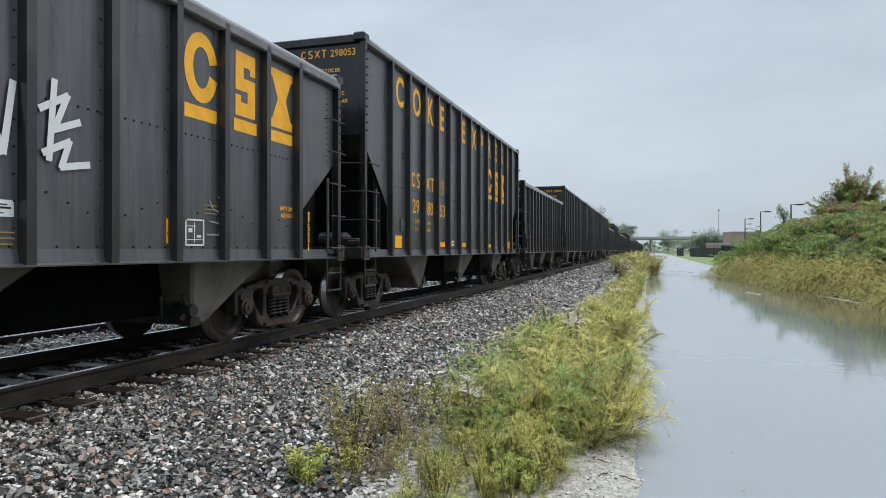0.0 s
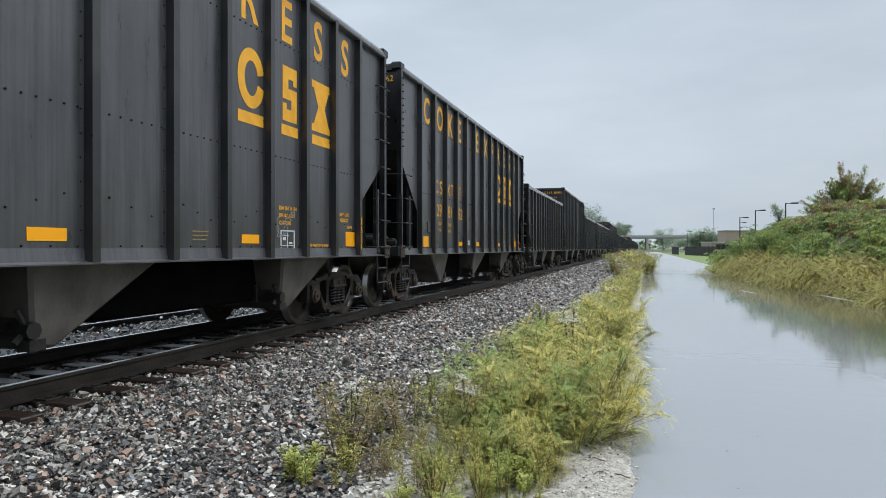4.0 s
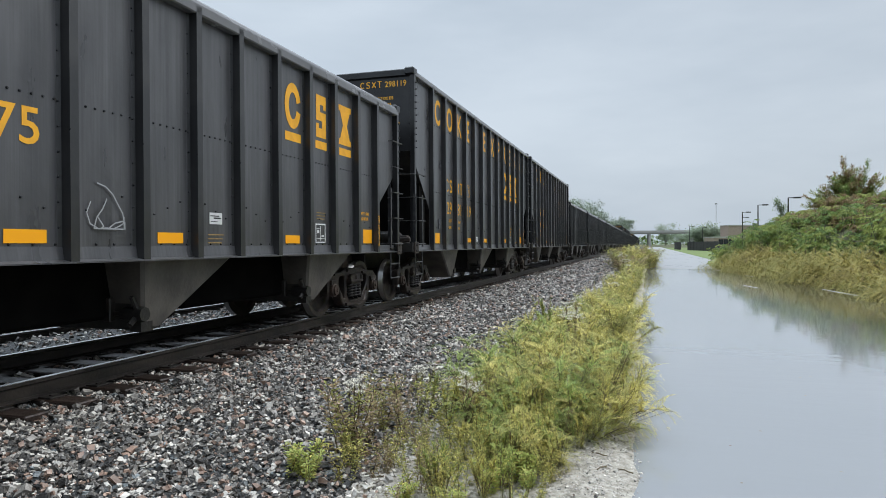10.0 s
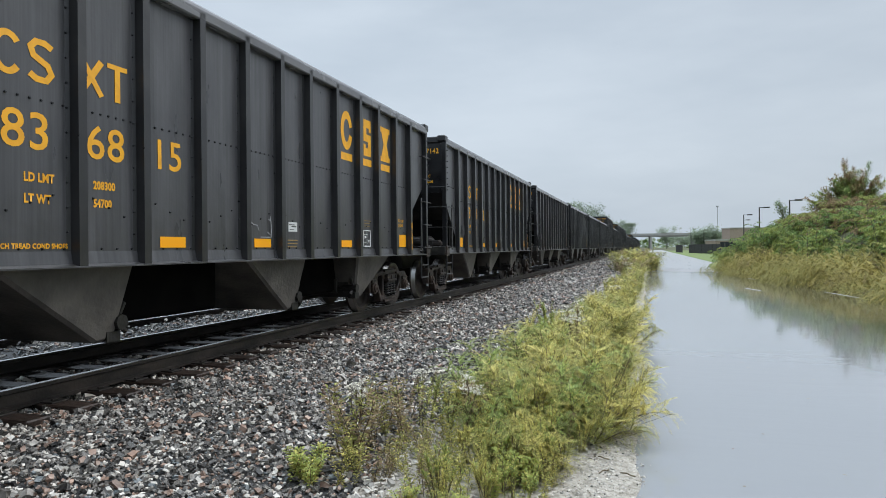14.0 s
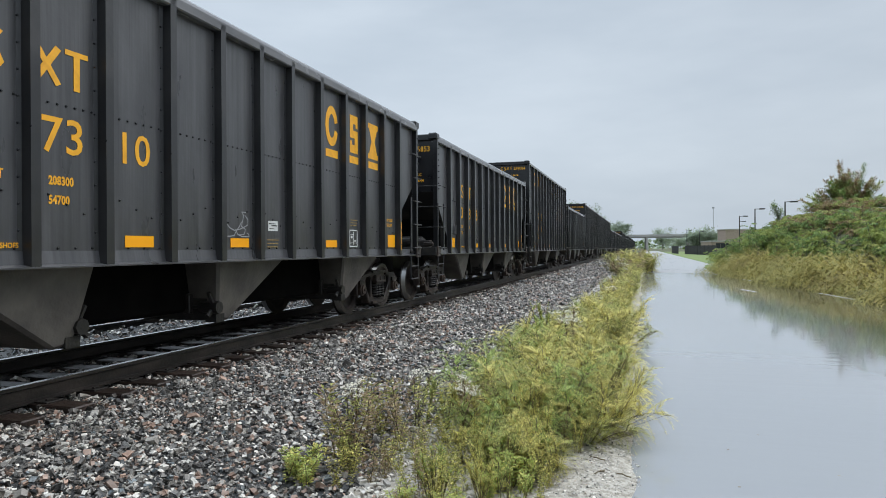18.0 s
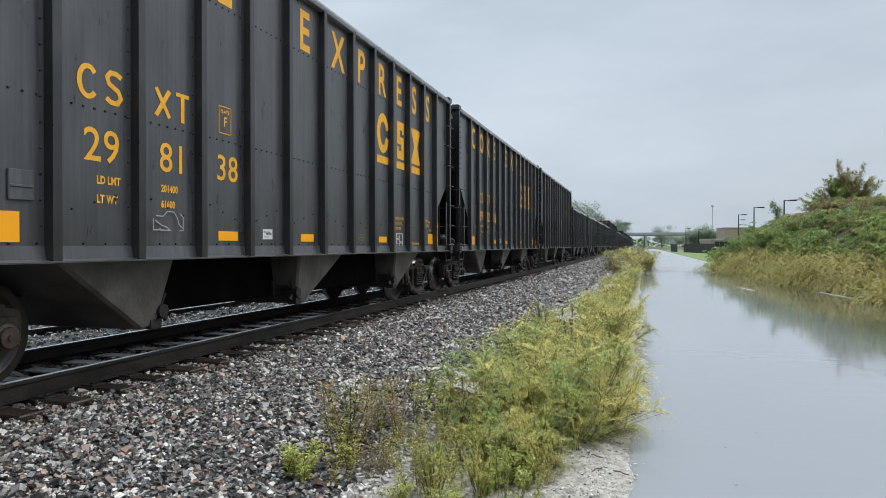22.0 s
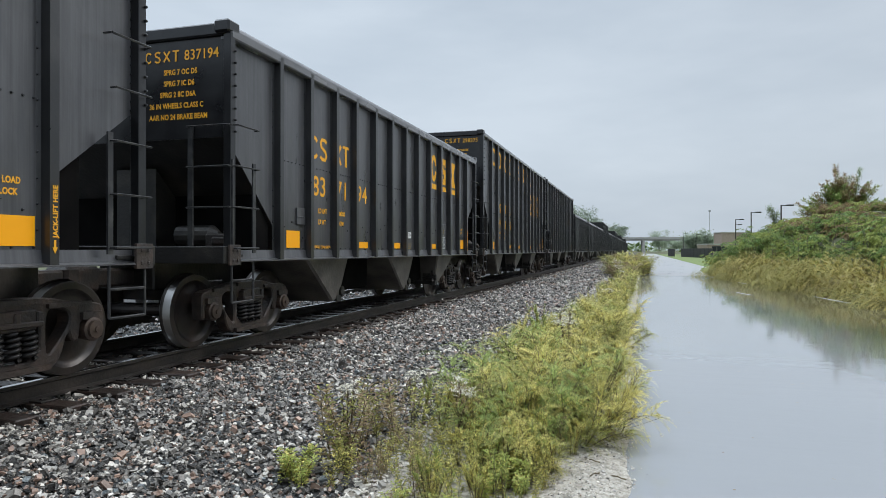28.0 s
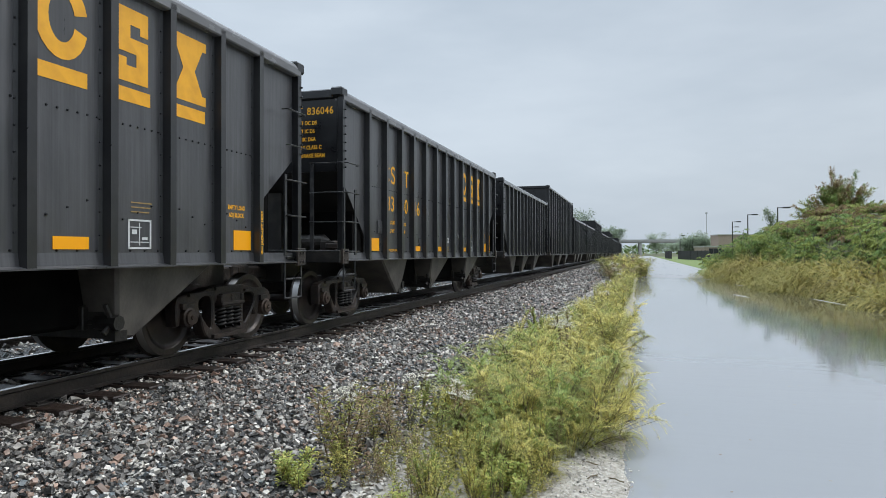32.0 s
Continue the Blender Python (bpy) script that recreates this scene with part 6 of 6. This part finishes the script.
# ragged dark shrub standing out on the bank
x, y = spot(0.507, 0, 50)
build_tree(x, y, 3.5, 0.6, [TREEGREEN, TREEGREEN, SUMAC], 31, "narrow dark evergreen shrub leaning on the bank", 9, 240, 0.15, 0.05, 1.0)

# ---------------------------------------------------------------- distance
POLE = material("dark_bronze_pole", (0.03, 0.03, 0.03), 0.5, 0.3, (0.05, 0.045, 0.04), 4)
CONCRETE = material("weathered_concrete", (0.32, 0.31, 0.29), 0.85, 0, (0.42, 0.41, 0.385), 1.5, (0.3, 0.7), 0.3, 12)
BRICKISH = material("brown_brick_wall", (0.27, 0.20, 0.165), 0.85, 0, (0.34, 0.27, 0.225), 2, (0.3, 0.7), 0.3, 8)
FENCE = material("black_fence_screen", (0.012, 0.012, 0.013), 0.7, 0, (0.025, 0.025, 0.026), 3)
GLASSY = material("dark_window_glass", (0.02, 0.022, 0.025), 0.1)
METALW = material("galvanised_steel", (0.4, 0.41, 0.42), 0.45, 0.7, (0.5, 0.5, 0.5), 5)


def light_pole(u, depth, height, arms=1):
    x, y = spot(u, 0, depth)
    z = ground(x, y)
    post = tagged(new("light_pole", mesh_of(turned([(z, 0.11), (z + height, 0.075)], "z", 8), "light_pole", POLE)), "dark metal car park light pole with flat lamp head", "light pole", "light poles behind the bank")
    post.location = (x, y, 0)
    for i in range(arms):
        zz = z + height - 0.1 - i * 1.5
        head = part("lamp_head", boxes((0.55, 1.35, -0.2, 0.2, zz - 0.02, zz + 0.16), bevel=0.03), POLE, post)
        part("arm", boxes((0.0, 0.6, -0.04, 0.04, zz + 0.02, zz + 0.10)), POLE, post)


light_pole(0.4725, 96, 7.1)
light_pole(0.449, 114, 6.9)
light_pole(0.449, 150, 7.4)
light_pole(0.518, 78, 6.9)
light_pole(0.3695, 210, 7.0)
light_pole(0.389, 205, 6.5)


def mast(u, depth, height):
    x, y = spot(u, 0, depth)
    bm = boxes((-0.12, 0.12, -0.12, 0.12, 0, height))
    ob = tagged(new("mast", mesh_of(bm, "mast", METALW)), "thin tall steel mast in the distance", "mast")
    ob.location = (x, y, ground(x, y))
    part("mast_head", boxes((-0.5, 0.5, -0.2, 0.2, height, height + 0.7)), METALW, ob)


mast(0.4095, 300, 19)


def fence_run(p, q, height, count):
    """Screened fence: posts, a rail and one dark screen for each field."""
    a, b = Vector(p), Vector(q)
    run = tagged(new("fence", None), "black screened fence on the grass beside the path", "fence", "fences")
    run.matrix_basis = Matrix.Translation((*a, ground(*a)))
    d = (b - a) / count
    ang = math.atan2(d.y, d.x)
    for i in range(count + 1):
        part("post", boxes((-0.05, 0.05, -0.05, 0.05, -0.1, height + 0.08)), POLE, run, at=(d.x * i, d.y * i, 0))
        if i < count:
            at = Matrix.Translation((d.x * i, d.y * i, 0)) @ Matrix.Rotation(ang, 4, "Z")
            part("screen", boxes((0.05, d.length - 0.05, -0.02, 0.02, 0.05, height)), FENCE, run, at=at)


fence_run(spot(0.3665, 0, 152), spot(0.414, 0, 126), 1.95, 9)
fence_run(spot(0.347, 0, 170), spot(0.3565, 0, 162), 1.9, 2)


def road_bridge():
    bridge = tagged(new("bridge", None), "grey concrete road bridge crossing the railway far off", "bridge")
    x, y = spot(0.318, 0, 330)
    bridge.matrix_basis = pose(x, y, 0, 0, 0, 4)
    part("deck", boxes((-46, 36, -5, 5, 6.4, 6.9), bevel=0.05), CONCRETE, bridge)
    part("girder", boxes((-46, 36, -4.6, -4.2, 5.95, 6.42)), CONCRETE, bridge)
    part("girder", boxes((-46, 36, 4.2, 4.6, 5.95, 6.42)), CONCRETE, bridge)
    for s in (-5, 4.75):
        part("parapet", boxes((-46, 36, s, s + 0.25, 6.9, 7.55)), CONCRETE, bridge)
    for px in (-26, -3, 17):
        part("pier", boxes((px - 0.6, px + 0.6, -4.5, 4.5, -0.4, 5.95), bevel=0.05), CONCRETE, bridge)
    for s in (-1, 1):
        px = -62 if s < 0 else 52
        part("approach_bank", prism([(px - 40 * (s < 0) - 16 * (s > 0) + 0, -0.6), (px + 16 * (s < 0) + 40 * (s > 0), -0.6), (px + 16 * (s < 0) + 30 * (s > 0), 7.0), (px - 30 * (s < 0) - 16 * (s > 0), 7.0)], "y", -12, 12), SCRUB_G, bridge, "grassy embankment")


road_bridge()


def low_building(u, depth, wide, high, label):
    x, y = spot(u, 0, depth)
    b = tagged(new("building", None), label, "building")
    b.matrix_basis = pose(x, y, ground(x, y), 0, 0, 14)
    part("wall", boxes((-wide / 2, wide / 2, 0, 8, 0, high)), BRICKISH, b)
    part("roof", boxes((-wide / 2 - 0.2, wide / 2 + 0.2, -0.2, 8.2, high, high + 0.35)), CONCRETE, b)
    for i in range(4):
        w = part("window", boxes((-wide / 2 + 1 + i * wide / 4, -wide / 2 + 2.2 + i * wide / 4, -0.06, 0.04, 1.2, 2.6)), POLE, b)
        part("pane", boxes((-wide / 2 + 1.1 + i * wide / 4, -wide / 2 + 2.1 + i * wide / 4, -0.08, -0.05, 1.3, 2.5)), GLASSY, w)


low_building(0.462, 240, 16, 7.8, "low brown brick building behind the bank")
low_building(0.422, 170, 5.0, 2.9, "small pale-roofed brown building behind the fence")

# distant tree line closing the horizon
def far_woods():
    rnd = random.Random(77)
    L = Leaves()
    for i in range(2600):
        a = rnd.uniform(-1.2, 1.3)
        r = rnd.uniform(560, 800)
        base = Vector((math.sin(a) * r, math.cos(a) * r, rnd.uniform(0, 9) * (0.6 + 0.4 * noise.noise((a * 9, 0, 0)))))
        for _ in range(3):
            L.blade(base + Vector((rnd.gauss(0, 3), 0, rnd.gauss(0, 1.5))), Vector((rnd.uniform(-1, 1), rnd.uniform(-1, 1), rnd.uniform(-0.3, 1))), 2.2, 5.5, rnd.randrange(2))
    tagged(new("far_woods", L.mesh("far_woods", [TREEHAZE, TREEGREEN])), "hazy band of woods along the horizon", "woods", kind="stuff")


far_woods()

# ---------------------------------------------------------------- small things at the path
def edging():
    """Pale concrete edging at the foot of the bank, awash in places."""
    rnd = random.Random(3)
    y = 16.0
    me = mesh_of(boxes((-0.07, 0.07, 0, 1.46, -0.12, 0.03), bevel=0.012), "edging_block", CONCRETE)
    kerb = tagged(new("kerb", None), "pale concrete edging awash at the foot of the bank", "kerb", kind="structure")
    while y < 46:
        part("edging_block", me, None, kerb, at=Matrix.Translation((8.75 - 0.105 * y, y, WATER + rnd.uniform(-0.06, -0.022))) @ pose(0, 0, 0, 0, 0, 6.0 + rnd.uniform(-1, 1)))
        y += 1.5


edging()


def sunken_slab():
    """One pale slab lying just at the surface beyond the path."""
    slab = tagged(new("slab", mesh_of(boxes((-0.05, 0.05, -0.8, 0.8, -0.08, 0.004), bevel=0.004), "slab", CONCRETE)), "pale concrete slab awash in the flood water", "slab")
    slab.matrix_basis = pose(3.8, 27.4, WATER, 0.15, 0, 11)


sunken_slab()


def debris():
    rnd = random.Random(8)
    L = Leaves()
    for _ in range(170):
        x, y = rnd.uniform(0.1, 5.5), rnd.uniform(3, 26)
        a = rnd.uniform(0, 6.28)
        L.blade(Vector((x, y, WATER + 0.004)), Vector((math.cos(a), math.sin(a), 0.05)), rnd.uniform(0.007, 0.014), rnd.uniform(0.02, 0.05), 0)
    tagged(new("floating_debris", L.mesh("floating_debris", [STEM])), "specks of leaf litter floating on the water", "leaf litter", kind="stuff")
    for x, y, a in ((-0.2, 4.95, -25), (-0.34, 4.85, 60), (-0.4, 5.2, -20), (-3.6, 31, 10)):
        bm = bent([(0, 0, 0.008), (0.05, 0.006, 0.012), (0.09, -0.012, 0.01), (0.12, 0.0, 0.006)], 0.005, 5)
        tw = tagged(new("twig", mesh_of(bm, "twig", STEM)), "short dark twig lying on wet gravel", "twig", "twigs")
        tw.matrix_basis = pose(x, y, max(ground(x, y), WATER if x > -0.1 else -9), 0, 0, a)


debris()

# ---------------------------------------------------------------- what moves
TRAVEL = [(0.0, 0.0), (3.0, 41.79), (6.0, 83.18), (8.0, 110.82), (9.0, 124.49), (10.0, 138.30), (11.0, 151.95), (12.0, 165.55), (13.0, 179.29), (17.0, 233.85), (19.0, 261.0),
          (21.0, 287.97), (23.0, 314.76), (25.0, 341.66), (28.0, 381.71), (30.0, 408.32), (32.0, 434.94)]


def travelled(t):
    for (a, p), (b, q) in zip(TRAVEL, TRAVEL[1:]):
        if t <= b:
            return p + (q - p) * (t - a) / (b - a)
    return TRAVEL[-1][1]


def motions():
    for i, (car, middle, k) in enumerate(CARS):
        walk(car, [(t, pose(TRACK, middle - s, 0)) for t, s in TRAVEL])
        if i >= NEAR_CARS:
            continue
        # the wheels roll while they are near enough to be told apart
        for axle in [ob for ob in car.children if ob.name.startswith("wheelset")]:
            at = axle.location.copy()
            rows = []
            for f in range(0, 961):
                s = travelled(f / 30)
                if -1.5 < middle + at.y - s < 34:
                    rows.append((f / 30, s))
            if len(rows) < 2:
                continue
            rows = ([(0.0, rows[0][1])] if rows[0][0] > 0 else []) + rows + ([(32.0, rows[-1][1])] if rows[-1][0] < 32 else [])
            walk(axle, [(t, Matrix.Translation(at) @ Matrix.Rotation(s / RAD, 4, "X")) for t, s in rows])


motions()
